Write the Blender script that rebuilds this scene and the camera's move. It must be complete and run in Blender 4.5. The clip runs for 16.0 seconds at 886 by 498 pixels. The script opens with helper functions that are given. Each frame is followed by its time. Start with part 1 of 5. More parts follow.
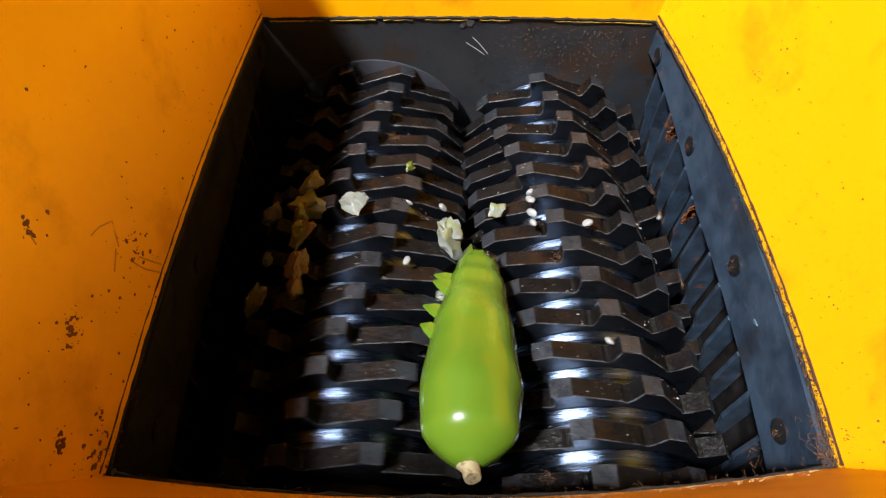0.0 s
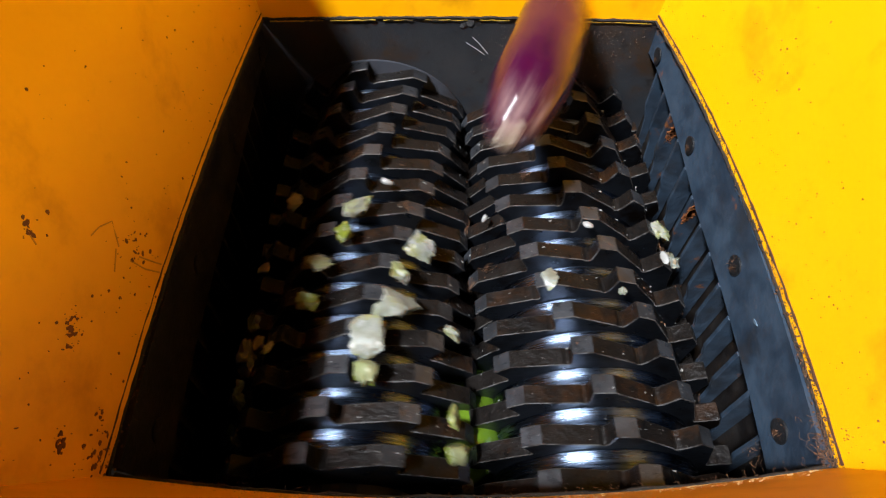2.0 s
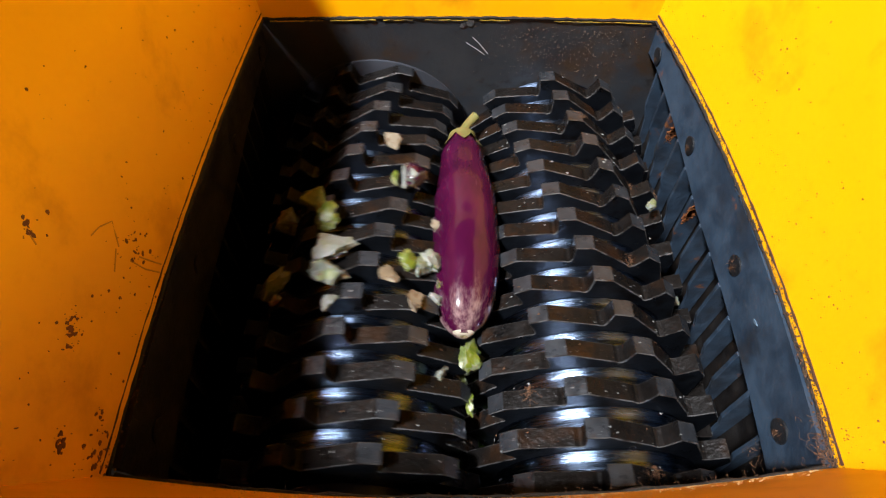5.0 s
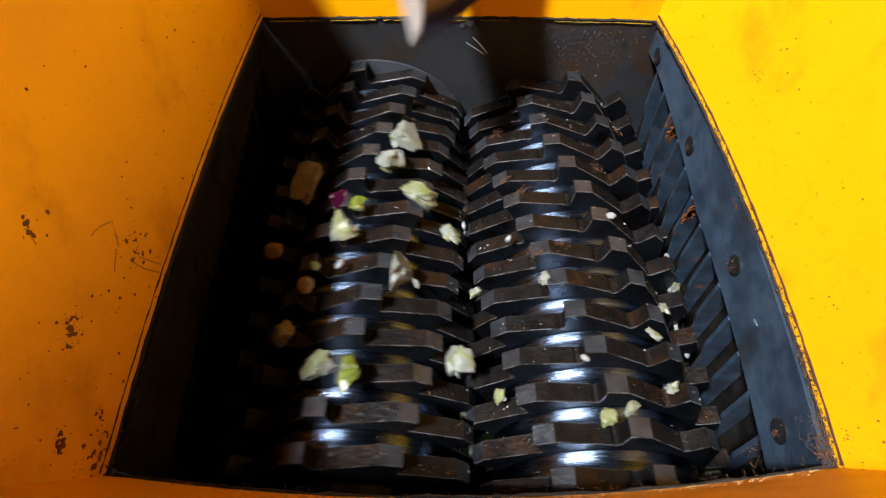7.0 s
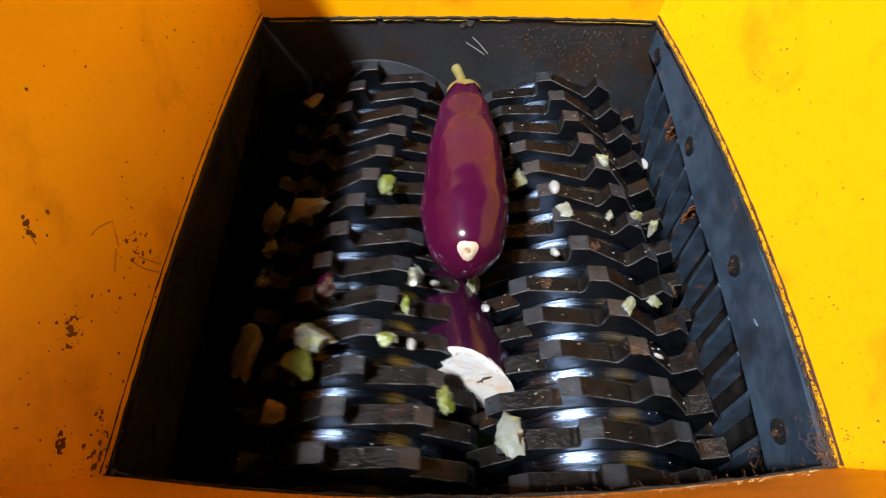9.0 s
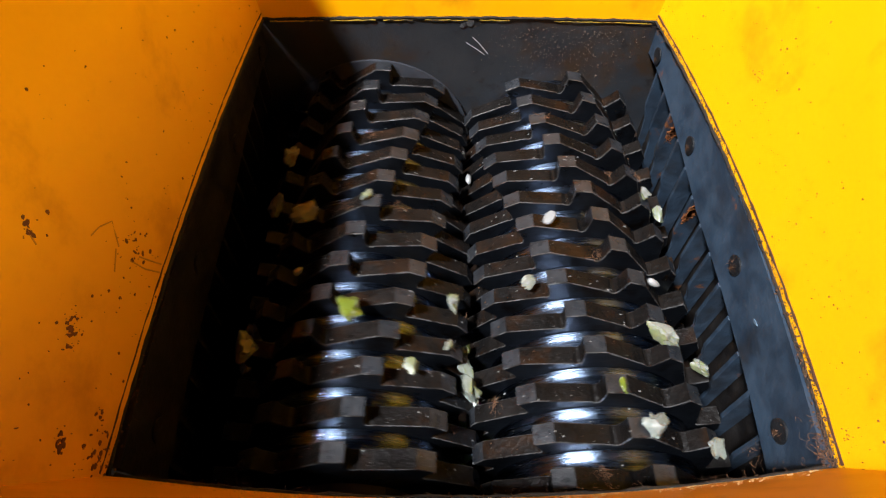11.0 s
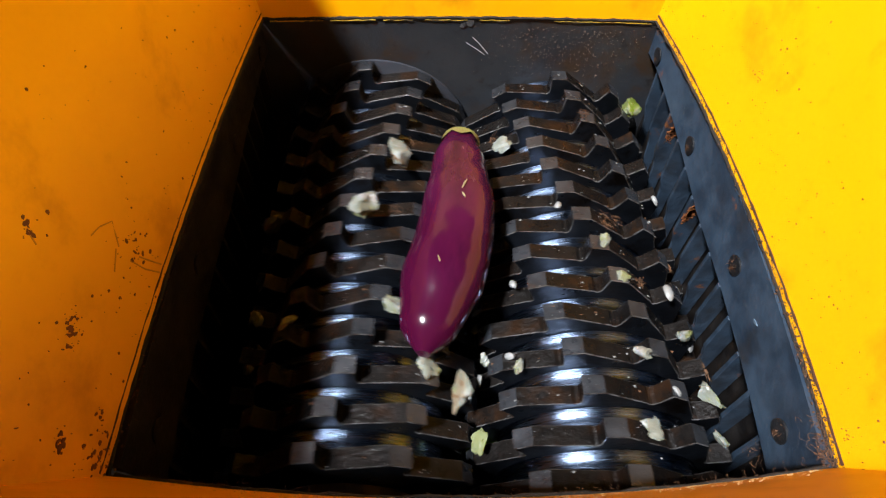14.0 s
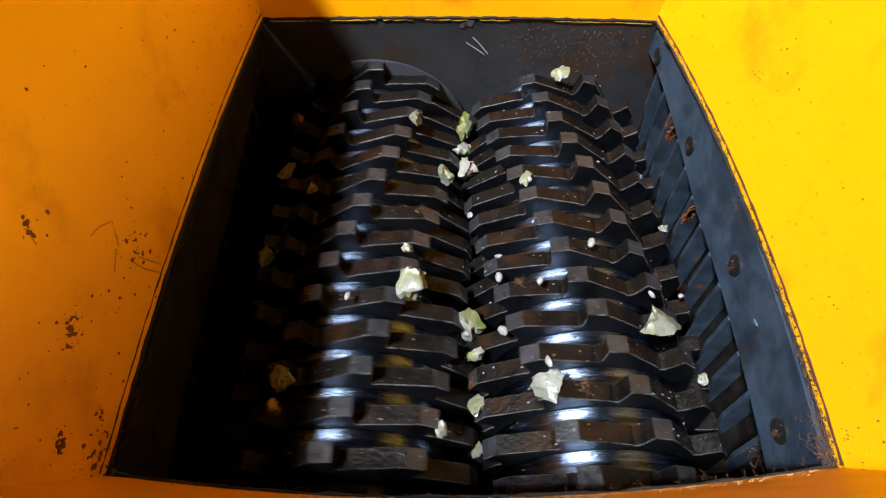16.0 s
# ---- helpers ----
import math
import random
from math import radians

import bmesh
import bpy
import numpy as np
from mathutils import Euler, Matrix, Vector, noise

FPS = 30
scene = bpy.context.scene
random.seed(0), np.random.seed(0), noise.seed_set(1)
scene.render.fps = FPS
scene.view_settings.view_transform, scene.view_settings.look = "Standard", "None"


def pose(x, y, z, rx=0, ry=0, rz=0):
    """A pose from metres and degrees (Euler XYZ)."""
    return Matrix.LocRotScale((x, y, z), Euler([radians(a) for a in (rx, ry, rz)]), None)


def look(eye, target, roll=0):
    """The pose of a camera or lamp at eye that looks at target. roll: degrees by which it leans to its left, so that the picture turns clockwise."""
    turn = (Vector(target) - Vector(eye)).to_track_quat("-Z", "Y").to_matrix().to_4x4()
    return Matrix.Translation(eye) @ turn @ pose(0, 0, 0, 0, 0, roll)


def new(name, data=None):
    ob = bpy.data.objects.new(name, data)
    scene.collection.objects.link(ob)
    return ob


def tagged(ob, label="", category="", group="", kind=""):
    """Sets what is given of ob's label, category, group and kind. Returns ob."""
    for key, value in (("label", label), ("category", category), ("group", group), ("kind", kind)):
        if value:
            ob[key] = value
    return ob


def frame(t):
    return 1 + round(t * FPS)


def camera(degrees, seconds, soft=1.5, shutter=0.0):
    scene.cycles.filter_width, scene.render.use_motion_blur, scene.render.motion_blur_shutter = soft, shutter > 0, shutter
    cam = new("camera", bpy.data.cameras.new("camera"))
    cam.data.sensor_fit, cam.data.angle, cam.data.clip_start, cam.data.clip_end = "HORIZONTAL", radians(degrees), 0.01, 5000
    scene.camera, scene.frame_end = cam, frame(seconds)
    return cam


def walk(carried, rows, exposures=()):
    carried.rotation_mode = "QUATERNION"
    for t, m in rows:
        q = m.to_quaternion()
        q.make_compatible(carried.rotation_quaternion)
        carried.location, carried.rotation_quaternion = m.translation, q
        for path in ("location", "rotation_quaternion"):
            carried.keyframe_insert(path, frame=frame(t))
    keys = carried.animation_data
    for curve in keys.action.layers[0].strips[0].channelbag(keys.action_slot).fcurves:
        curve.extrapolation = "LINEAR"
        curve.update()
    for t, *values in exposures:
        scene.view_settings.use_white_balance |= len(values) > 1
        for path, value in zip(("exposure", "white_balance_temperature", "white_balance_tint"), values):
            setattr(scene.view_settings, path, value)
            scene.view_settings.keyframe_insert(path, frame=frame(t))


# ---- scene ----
cam = camera(76.2, 16.0, soft=1.2, shutter=0.5)
EYE = pose(-0.0251, -0.1024, 0.4138, 35.03, 0, -0.67) @ pose(0, 0, 0, 0, 0, 0.75)
walk(cam, [(0, EYE), (16, EYE)], exposures=[(0, 1.12), (16, 1.12)])

# ---- light ----
world = bpy.data.worlds.new("sky")
scene.world = world
world.use_nodes = True
wn = world.node_tree.nodes
sky = wn.new("ShaderNodeTexSky")
sky.sky_type, sky.sun_disc = "NISHITA", False
SUN_FROM = Vector((-0.42, -0.28, 0.86)).normalized()
sky.sun_elevation = math.asin(SUN_FROM.z)
sky.sun_rotation = math.atan2(SUN_FROM.x, SUN_FROM.y)
wn["Background"].inputs["Strength"].default_value = 0.003
world.node_tree.links.new(sky.outputs[0], wn["Background"].inputs["Color"])
sun = new("sun", bpy.data.lights.new("sun", "SUN"))
sun.data.energy, sun.data.angle, sun.data.color = 5.0, radians(7), (0.945, 0.967, 1.02)
sun.matrix_world = look(SUN_FROM * 3, (0, 0, 0))
# added warm lamp, source unseen: fills the west wall, low over the far wall
side_fill = new("side_fill_light", bpy.data.lights.new("side_fill_light", "AREA"))
side_fill.data.shape, side_fill.data.size, side_fill.data.size_y, side_fill.data.energy = "RECTANGLE", 1.0, 0.40, 8.0
side_fill.data.color = (1.0, 0.74, 0.46)
side_fill.matrix_world = look((1.3, -0.5, 0.60), (-0.25, 0.30, 0.15))


# ---- materials ----
def mat(name, base, rough=0.5, metal=0.0, spots=(), grain=60.0, bump=0.15, bump_scale=200.0, rough_var=0.15, tint=None,
        stretch=(1, 1, 1), coat=0.0, spec=0.5, by_object=0.0, sub=0.0, turned=0.0, pale_end=None):
    """A surface of one colour with a second tint in soft patches, spots of dirt or painted glints (colour, scale,
    threshold, width) and fine relief.
    """
    m = bpy.data.materials.new(name)
    m.use_nodes = True
    nt = m.node_tree
    n, l = nt.nodes, nt.links
    b = n["Principled BSDF"]
    co = n.new("ShaderNodeTexCoord")
    mp = n.new("ShaderNodeMapping")
    mp.inputs["Scale"].default_value = stretch
    l.new(co.outputs["Object"], mp.inputs["Vector"])
    vec = mp.outputs["Vector"]
    if by_object:
        oi = n.new("ShaderNodeObjectInfo")
        mul = n.new("ShaderNodeVectorMath")
        mul.operation = "MULTIPLY_ADD"
        cx = n.new("ShaderNodeCombineXYZ")
        for k in range(3):
            l.new(oi.outputs["Random"], cx.inputs[k])
        mul.inputs[1].default_value = (by_object, by_object * 0.7, by_object * 1.3)
        l.new(cx.outputs[0], mul.inputs[0])
        l.new(vec, mul.inputs[2])
        vec = mul.outputs[0]

    def tex(scale, detail=5.0, rough_=0.6):
        t = n.new("ShaderNodeTexNoise")
        t.inputs["Scale"].default_value, t.inputs["Detail"].default_value, t.inputs["Roughness"].default_value = scale, detail, rough_
        l.new(vec, t.inputs["Vector"])
        return t.outputs["Fac"]

    def band(src, lo, hi):
        r = n.new("ShaderNodeMapRange")
        r.interpolation_type = "SMOOTHSTEP"
        r.inputs["From Min"].default_value, r.inputs["From Max"].default_value = lo, hi
        l.new(src, r.inputs["Value"])
        return r.outputs["Result"]

    def mix(fac, a, c):
        x = n.new("ShaderNodeMix")
        x.data_type = "RGBA"
        l.new(fac, x.inputs["Factor"])
        for sock, v in ((x.inputs["A"], a), (x.inputs["B"], c)):
            if isinstance(v, tuple):
                sock.default_value = (*v, 1)
            else:
                l.new(v, sock)
        return x.outputs["Result"]

    col = mix(band(tex(grain), 0.35, 0.65), base, tint or tuple(0.8 * v for v in base))
    for colour, scale, lo, width in spots:
        col = mix(band(tex(scale, 6.0, 0.65), lo, lo + width), col, colour)
    if pale_end:
        sx = n.new("ShaderNodeSeparateXYZ")
        l.new(co.outputs["Object"], sx.inputs[0])
        far = band(sx.outputs["Y"], pale_end[1], -0.01)
        both = n.new("ShaderNodeMath")
        both.operation = "MULTIPLY"
        l.new(far, both.inputs[0])
        l.new(band(tex(38, 5.0, 0.7), 0.40, 0.62), both.inputs[1])
        col = mix(both.outputs[0], col, pale_end[0])
    l.new(col, b.inputs["Base Color"])
    rr = n.new("ShaderNodeMapRange")
    rr.inputs["To Min"].default_value, rr.inputs["To Max"].default_value = max(0.04, rough - rough_var), min(1.0, rough + rough_var)
    rr.inputs["From Min"].default_value, rr.inputs["From Max"].default_value = 0.3, 0.7
    l.new(tex(grain * 1.7), rr.inputs["Value"])
    l.new(rr.outputs["Result"], b.inputs["Roughness"])
    b.inputs["Metallic"].default_value = metal
    b.inputs["Specular IOR Level"].default_value = spec
    b.inputs["Coat Weight"].default_value = coat
    b.inputs["Coat Roughness"].default_value = 0.08
    if turned:
        tg = n.new("ShaderNodeTangent")
        tg.direction_type, tg.axis = "RADIAL", "Y"
        l.new(tg.outputs[0], b.inputs["Tangent"])
        b.inputs["Anisotropic"].default_value, b.inputs["Anisotropic Rotation"].default_value = turned, 0.25
    if sub:
        b.inputs["Subsurface Weight"].default_value = sub
        b.inputs["Subsurface Radius"].default_value = (0.012, 0.008, 0.005)
        b.inputs["Subsurface Scale"].default_value = 0.5
    bp = n.new("ShaderNodeBump")
    bp.inputs["Strength"].default_value, bp.inputs["Distance"].default_value = bump, 0.002
    l.new(tex(bump_scale, 4.0), bp.inputs["Height"])
    l.new(bp.outputs["Normal"], b.inputs["Normal"])
    return m


RUST = (0.16, 0.055, 0.02)
YELLOW = mat("yellow paint", (0.90, 0.42, 0.0008), 0.45, 0.0, [((0.10, 0.035, 0.008), 38, 0.735, 0.03), ((0.68, 0.29, 0.001), 9, 0.50, 0.22), ((0.42, 0.15, 0.002), 55, 0.68, 0.10)],
             grain=5, tint=(0.87, 0.395, 0.0008), spec=0.22, bump=0.12, bump_scale=260, rough_var=0.1)
BLUE = mat("blue grey paint", (0.031, 0.053, 0.083), 0.5, 0.0, [((0.014, 0.016, 0.02), 14, 0.55, 0.2), (RUST, 26, 0.66, 0.06), ((0.22, 0.22, 0.21), 120, 0.72, 0.05)],
           grain=22, tint=(0.015, 0.026, 0.043), bump=0.25)
COMB = mat("rusty blue bar", (0.023, 0.041, 0.066), 0.55, 0.0, [((0.013, 0.015, 0.018), 20, 0.50, 0.2), ((0.13, 0.045, 0.012), 22, 0.60, 0.06)],
           grain=30, tint=(0.011, 0.019, 0.031), bump=0.35, by_object=5.0)
DARKPLATE = mat("oily dark plate", (0.027, 0.030, 0.034), 0.48, 0.0, [((0.036, 0.019, 0.008), 8, 0.46, 0.20), ((0.010, 0.008, 0.007), 26, 0.55, 0.16), ((0.30, 0.22, 0.16), 190, 0.71, 0.03)],
                grain=9, tint=(0.015, 0.019, 0.025), bump=0.2)
# Grime darkened further: the shade of the west side is put into the colour.
SHADE_GRIME = mat("oily brown grime darkened as shade", (0.0062, 0.0042, 0.0030), 0.5, 0, [((0.016, 0.0085, 0.0035), 30, 0.56, 0.15), ((0.07, 0.048, 0.03), 210, 0.70, 0.03)],
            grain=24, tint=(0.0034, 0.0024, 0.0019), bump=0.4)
BOLT = mat("grimy bolt head", (0.016, 0.017, 0.019), 0.5, 0.3, [((0.07, 0.03, 0.012), 90, 0.55, 0.12)], grain=60, tint=(0.008, 0.008, 0.009), bump=0.6)
BLACK = mat("black grime", (0.012, 0.010, 0.008), 0.8, 0, [((0.07, 0.035, 0.012), 60, 0.6, 0.1)], grain=40, bump=0.6)
# The finest pale spots paint bright specks and wet glints onto the steel.
CUTTER = mat("worn cutter steel", (0.0078, 0.0066, 0.0060), 0.34, 0.0, [((0.017, 0.0082, 0.0040), 17, 0.50, 0.16), ((0.004, 0.0038, 0.0038), 42, 0.55, 0.10), ((0.14, 0.125, 0.11), 330, 0.675, 0.03)],
             grain=30, tint=(0.0046, 0.0039, 0.0035), bump=0.7, bump_scale=200, rough_var=0.2, by_object=3.0, coat=0.04, spec=0.11)
CHEEK = mat("turned cutter cheek", (0.030, 0.036, 0.047), 0.34, 0.85, [((0.012, 0.008, 0.006), 20, 0.52, 0.16)], grain=25, tint=(0.018, 0.021, 0.027), bump=0.25, bump_scale=90, rough_var=0.1, by_object=3.0, turned=0.6)
EDGE = mat("ground cutter tip", (0.027, 0.030, 0.035), 0.34, 0.2, [((0.03, 0.018, 0.012), 40, 0.58, 0.14), ((0.16, 0.16, 0.16), 260, 0.66, 0.03)],
           grain=50, tint=(0.015, 0.0165, 0.019), bump=0.25, bump_scale=340, by_object=3.0)
BRIGHT = mat("bright worn arris", (0.10, 0.10, 0.102), 0.34, 0.3, [((0.02, 0.016, 0.014), 60, 0.47, 0.12)], grain=80, tint=(0.06, 0.055, 0.05), bump=0.3, by_object=3.0)
DRUM = mat("polished spacer steel", (0.135, 0.180, 0.265), 0.28, 1.0, [((0.035, 0.028, 0.024), 18, 0.60, 0.16)], grain=25, tint=(0.08, 0.108, 0.16),
           bump=0.22, bump_scale=60, stretch=(1, 14, 1), rough_var=0.05, by_object=3.0, turned=0.85)
PURPLE = mat("purple eggplant skin", (0.036, 0.0018, 0.014), 0.20, 0, [((0.062, 0.005, 0.026), 14, 0.42, 0.4), ((0.014, 0.001, 0.008), 22, 0.48, 0.34), ((0.25, 0.10, 0.11), 60, 0.69, 0.03)],
             grain=12, tint=(0.043, 0.003, 0.022), bump=0.22, bump_scale=58, coat=0.30, stretch=(1, 0.3, 1), rough_var=0.10, spec=0.27)
PURPLE_PALE = mat("purple skin fading to a pale blossom end", (0.033, 0.0018, 0.016), 0.20, 0, [((0.060, 0.004, 0.026), 14, 0.42, 0.4), ((0.015, 0.001, 0.009), 22, 0.48, 0.34), ((0.20, 0.08, 0.09), 70, 0.70, 0.03)],
                  grain=12, tint=(0.043, 0.003, 0.022), bump=0.22, bump_scale=58, coat=0.30, stretch=(1, 0.3, 1), rough_var=0.10, spec=0.25, pale_end=((0.26, 0.17, 0.16), 0.075))
PURPLE_MID = mat("glossy purple eggplant skin", (0.030, 0.0015, 0.022), 0.19, 0, [((0.050, 0.003, 0.034), 14, 0.42, 0.4), ((0.013, 0.001, 0.011), 22, 0.48, 0.34)],
                 grain=12, tint=(0.038, 0.002, 0.027), bump=0.22, bump_scale=58, coat=0.35, stretch=(1, 0.3, 1), rough_var=0.10)
PALE = mat("purple skin fading to a pale blossom end", (0.033, 0.0018, 0.016), 0.20, 0, [((0.060, 0.004, 0.026), 14, 0.42, 0.4), ((0.015, 0.001, 0.009), 22, 0.48, 0.34), ((0.20, 0.08, 0.09), 70, 0.70, 0.03)],
                  grain=12, tint=(0.043, 0.003, 0.022), bump=0.22, bump_scale=58, coat=0.30, stretch=(1, 0.3, 1), rough_var=0.10, spec=0.25, pale_end=((0.26, 0.17, 0.16), 0.075))
PURPLE_MID = mat("glossy purple eggplant skin", (0.030, 0.0015, 0.022), 0.19, 0, [((0.050, 0.003, 0.034), 14, 0.42, 0.4), ((0.013, 0.001, 0.011), 22, 0.48, 0.34)],
                 grain=12, tint=(0.038, 0.002, 0.027), bump=0.22, bump_scale=58, coat=0.35, stretch=(1, 0.3, 1), rough_var=0.10)
PALE = mat("purple skin fading to a pale blossom end", (0.033, 0.0018, 0.016), 0.20, 0, [((0.060, 0.004, 0.026), 14, 0.42, 0.4), ((0.015, 0.001, 0.009), 22, 0.48, 0.34), ((0.20, 0.08, 0.09), 70, 0.70, 0.03)],
                  grain=12, tint=(0.043, 0.003, 0.022), bump=0.22, bump_scale=58, coat=0.30, stretch=(1, 0.3, 1), rough_var=0.10, spec=0.25, pale_end=((0.26, 0.17, 0.16), 0.075))
PURPLE_MID = mat("glossy purple eggplant skin", (0.030, 0.0015, 0.022), 0.19, 0, [((0.050, 0.003, 0.034), 14, 0.42, 0.4), ((0.013, 0.001, 0.011), 22, 0.48, 0.34)],
                 grain=12, tint=(0.038, 0.002, 0.027), bump=0.22, bump_scale=58, coat=0.35, stretch=(1, 0.3, 1), rough_var=0.10)
PALE = mat("purple skin fading to a pale blossom end", (0.033, 0.0018, 0.016), 0.20, 0, [((0.060, 0.004, 0.026), 14, 0.42, 0.4), ((0.015, 0.001, 0.009), 22, 0.48, 0.34), ((0.20, 0.08, 0.09), 70, 0.70, 0.03)],
                  grain=12, tint=(0.043, 0.003, 0.022), bump=0.22, bump_scale=58, coat=0.30, stretch=(1, 0.3, 1), rough_var=0.10, spec=0.25, pale_end=((0.26, 0.17, 0.16), 0.075))
PURPLE_MID = mat("glossy purple eggplant skin", (0.030, 0.0015, 0.022), 0.19, 0, [((0.050, 0.003, 0.034), 14, 0.42, 0.4), ((0.013, 0.001, 0.011), 22, 0.48, 0.34)],
                 grain=12, tint=(0.038, 0.002, 0.027), bump=0.22, bump_scale=58, coat=0.35, stretch=(1, 0.3, 1), rough_var=0.10)
PALE = mat("purple skin fading to a pale blossom end", (0.033, 0.0018, 0.016), 0.20, 0, [((0.060, 0.004, 0.026), 14, 0.42, 0.4), ((0.015, 0.001, 0.009), 22, 0.48, 0.34), ((0.20, 0.08, 0.09), 70, 0.70, 0.03)],
                  grain=12, tint=(0.043, 0.003, 0.022), bump=0.22, bump_scale=58, coat=0.30, stretch=(1, 0.3, 1), rough_var=0.10, spec=0.25, pale_end=((0.26, 0.17, 0.16), 0.075))
PURPLE_MID = mat("glossy purple eggplant skin", (0.030, 0.0015, 0.022), 0.19, 0, [((0.050, 0.003, 0.034), 14, 0.42, 0.4), ((0.013, 0.001, 0.011), 22, 0.48, 0.34)],
                 grain=12, tint=(0.038, 0.002, 0.027), bump=0.22, bump_scale=58, coat=0.35, stretch=(1, 0.3, 1), rough_var=0.10)
PALE = mat("purple skin fading to a pale blossom end", (0.033, 0.0018, 0.016), 0.20, 0, [((0.060, 0.004, 0.026), 14, 0.42, 0.4), ((0.015, 0.001, 0.009), 22, 0.48, 0.34), ((0.20, 0.08, 0.09), 70, 0.70, 0.03)],
                  grain=12, tint=(0.043, 0.003, 0.022), bump=0.22, bump_scale=58, coat=0.30, stretch=(1, 0.3, 1), rough_var=0.10, spec=0.25, pale_end=((0.26, 0.17, 0.16), 0.075))
PURPLE_MID = mat("glossy purple eggplant skin", (0.030, 0.0015, 0.022), 0.19, 0, [((0.050, 0.003, 0.034), 14, 0.42, 0.4), ((0.013, 0.001, 0.011), 22, 0.48, 0.34)],
                 grain=12, tint=(0.038, 0.002, 0.027), bump=0.22, bump_scale=58, coat=0.35, stretch=(1, 0.3, 1), rough_var=0.10)
PALE = mat("purple skin fading to a pale blossom end", (0.033, 0.0018, 0.016), 0.20, 0, [((0.060, 0.004, 0.026), 14, 0.42, 0.4), ((0.015, 0.001, 0.009), 22, 0.48, 0.34), ((0.20, 0.08, 0.09), 70, 0.70, 0.03)],
                  grain=12, tint=(0.043, 0.003, 0.022), bump=0.22, bump_scale=58, coat=0.30, stretch=(1, 0.3, 1), rough_var=0.10, spec=0.25, pale_end=((0.26, 0.17, 0.16), 0.075))
PURPLE_MID = mat("glossy purple eggplant skin", (0.030, 0.0015, 0.022), 0.19, 0, [((0.050, 0.003, 0.034), 14, 0.42, 0.4), ((0.013, 0.001, 0.011), 22, 0.48, 0.34)],
                 grain=12, tint=(0.038, 0.002, 0.027), bump=0.22, bump_scale=58, coat=0.35, stretch=(1, 0.3, 1), rough_var=0.10)
PALE = mat("purple skin fading to a pale blossom end", (0.033, 0.0018, 0.016), 0.20, 0, [((0.060, 0.004, 0.026), 14, 0.42, 0.4), ((0.015, 0.001, 0.009), 22, 0.48, 0.34), ((0.20, 0.08, 0.09), 70, 0.70, 0.03)],
                  grain=12, tint=(0.043, 0.003, 0.022), bump=0.22, bump_scale=58, coat=0.30, stretch=(1, 0.3, 1), rough_var=0.10, spec=0.25, pale_end=((0.26, 0.17, 0.16), 0.075))
PURPLE_MID = mat("glossy purple eggplant skin", (0.030, 0.0015, 0.022), 0.19, 0, [((0.050, 0.003, 0.034), 14, 0.42, 0.4), ((0.013, 0.001, 0.011), 22, 0.48, 0.34)],
                 grain=12, tint=(0.038, 0.002, 0.027), bump=0.22, bump_scale=58, coat=0.35, stretch=(1, 0.3, 1), rough_var=0.10)
PURPLE_DARK = mat("dark purple eggplant skin", (0.012, 0.0009, 0.0075), 0.28, 0, [((0.028, 0.002, 0.019), 14, 0.56, 0.2)],
                  grain=12, tint=(0.019, 0.0014, 0.013), bump=0.55, bump_scale=58, coat=0.30, stretch=(1, 0.3, 1), rough_var=0.05)
PALE = mat("pale blossom end", (0.50, 0.44, 0.34), 0.35, 0, [((0.16, 0.05, 0.09), 40, 0.5, 0.2)], grain=30, tint=(0.36, 0.26, 0.2), coat=0.3)
FLESH = mat("eggplant flesh", (0.42, 0.425, 0.42), 0.45, 0, [((0.40, 0.32, 0.24), 40, 0.55, 0.10), ((0.20, 0.105, 0.055), 120, 0.60, 0.06)], grain=40, tint=(0.40, 0.375, 0.335), bump=0.7, bump_scale=160, sub=0.3)
WET = mat("wet shredded flesh", (0.200, 0.215, 0.190), 0.40, 0, [((0.19, 0.20, 0.075), 34, 0.54, 0.10), ((0.23, 0.24, 0.235), 55, 0.56, 0.08), ((0.16, 0.095, 0.05), 75, 0.65, 0.06)], grain=60,
          tint=(0.145, 0.160, 0.128), bump=0.5, bump_scale=170, sub=0.4, coat=0.2, by_object=3.0)
FLESH_OLD = mat("browned eggplant flesh", (0.20, 0.160, 0.105), 0.55, 0, [((0.13, 0.06, 0.02), 80, 0.52, 0.16)], grain=40, tint=(0.23, 0.20, 0.14), bump=0.5, bump_scale=160, sub=0.2)
FLESH_GREEN = mat("greenish eggplant flesh", (0.165, 0.180, 0.10), 0.45, 0, [((0.11, 0.14, 0.03), 34, 0.56, 0.10), ((0.195, 0.21, 0.165), 45, 0.55, 0.10)], grain=40, tint=(0.17, 0.19, 0.085), bump=0.5, bump_scale=160, sub=0.3, by_object=3.0)
GREEN = mat("green eggplant skin", (0.080, 0.145, 0.010), 0.24, 0, [((0.125, 0.205, 0.022), 16, 0.52, 0.2), ((0.045, 0.11, 0.01), 70, 0.70, 0.05)],
            grain=14, tint=(0.082, 0.148, 0.009), bump=0.06, bump_scale=80, coat=0.5, stretch=(1, 0.35, 1), rough_var=0.06)
SKIN_GREEN = mat("torn green skin", (0.105, 0.135, 0.014), 0.35, 0, [((0.19, 0.20, 0.05), 45, 0.5, 0.2)], grain=40, tint=(0.08, 0.11, 0.01), coat=0.3)
CALYX = mat("green calyx", (0.13, 0.135, 0.035), 0.55, 0, [((0.17, 0.11, 0.035), 38, 0.47, 0.15), ((0.05, 0.03, 0.015), 90, 0.60, 0.10)], grain=50, tint=(0.17, 0.16, 0.05), bump=0.5, bump_scale=150)
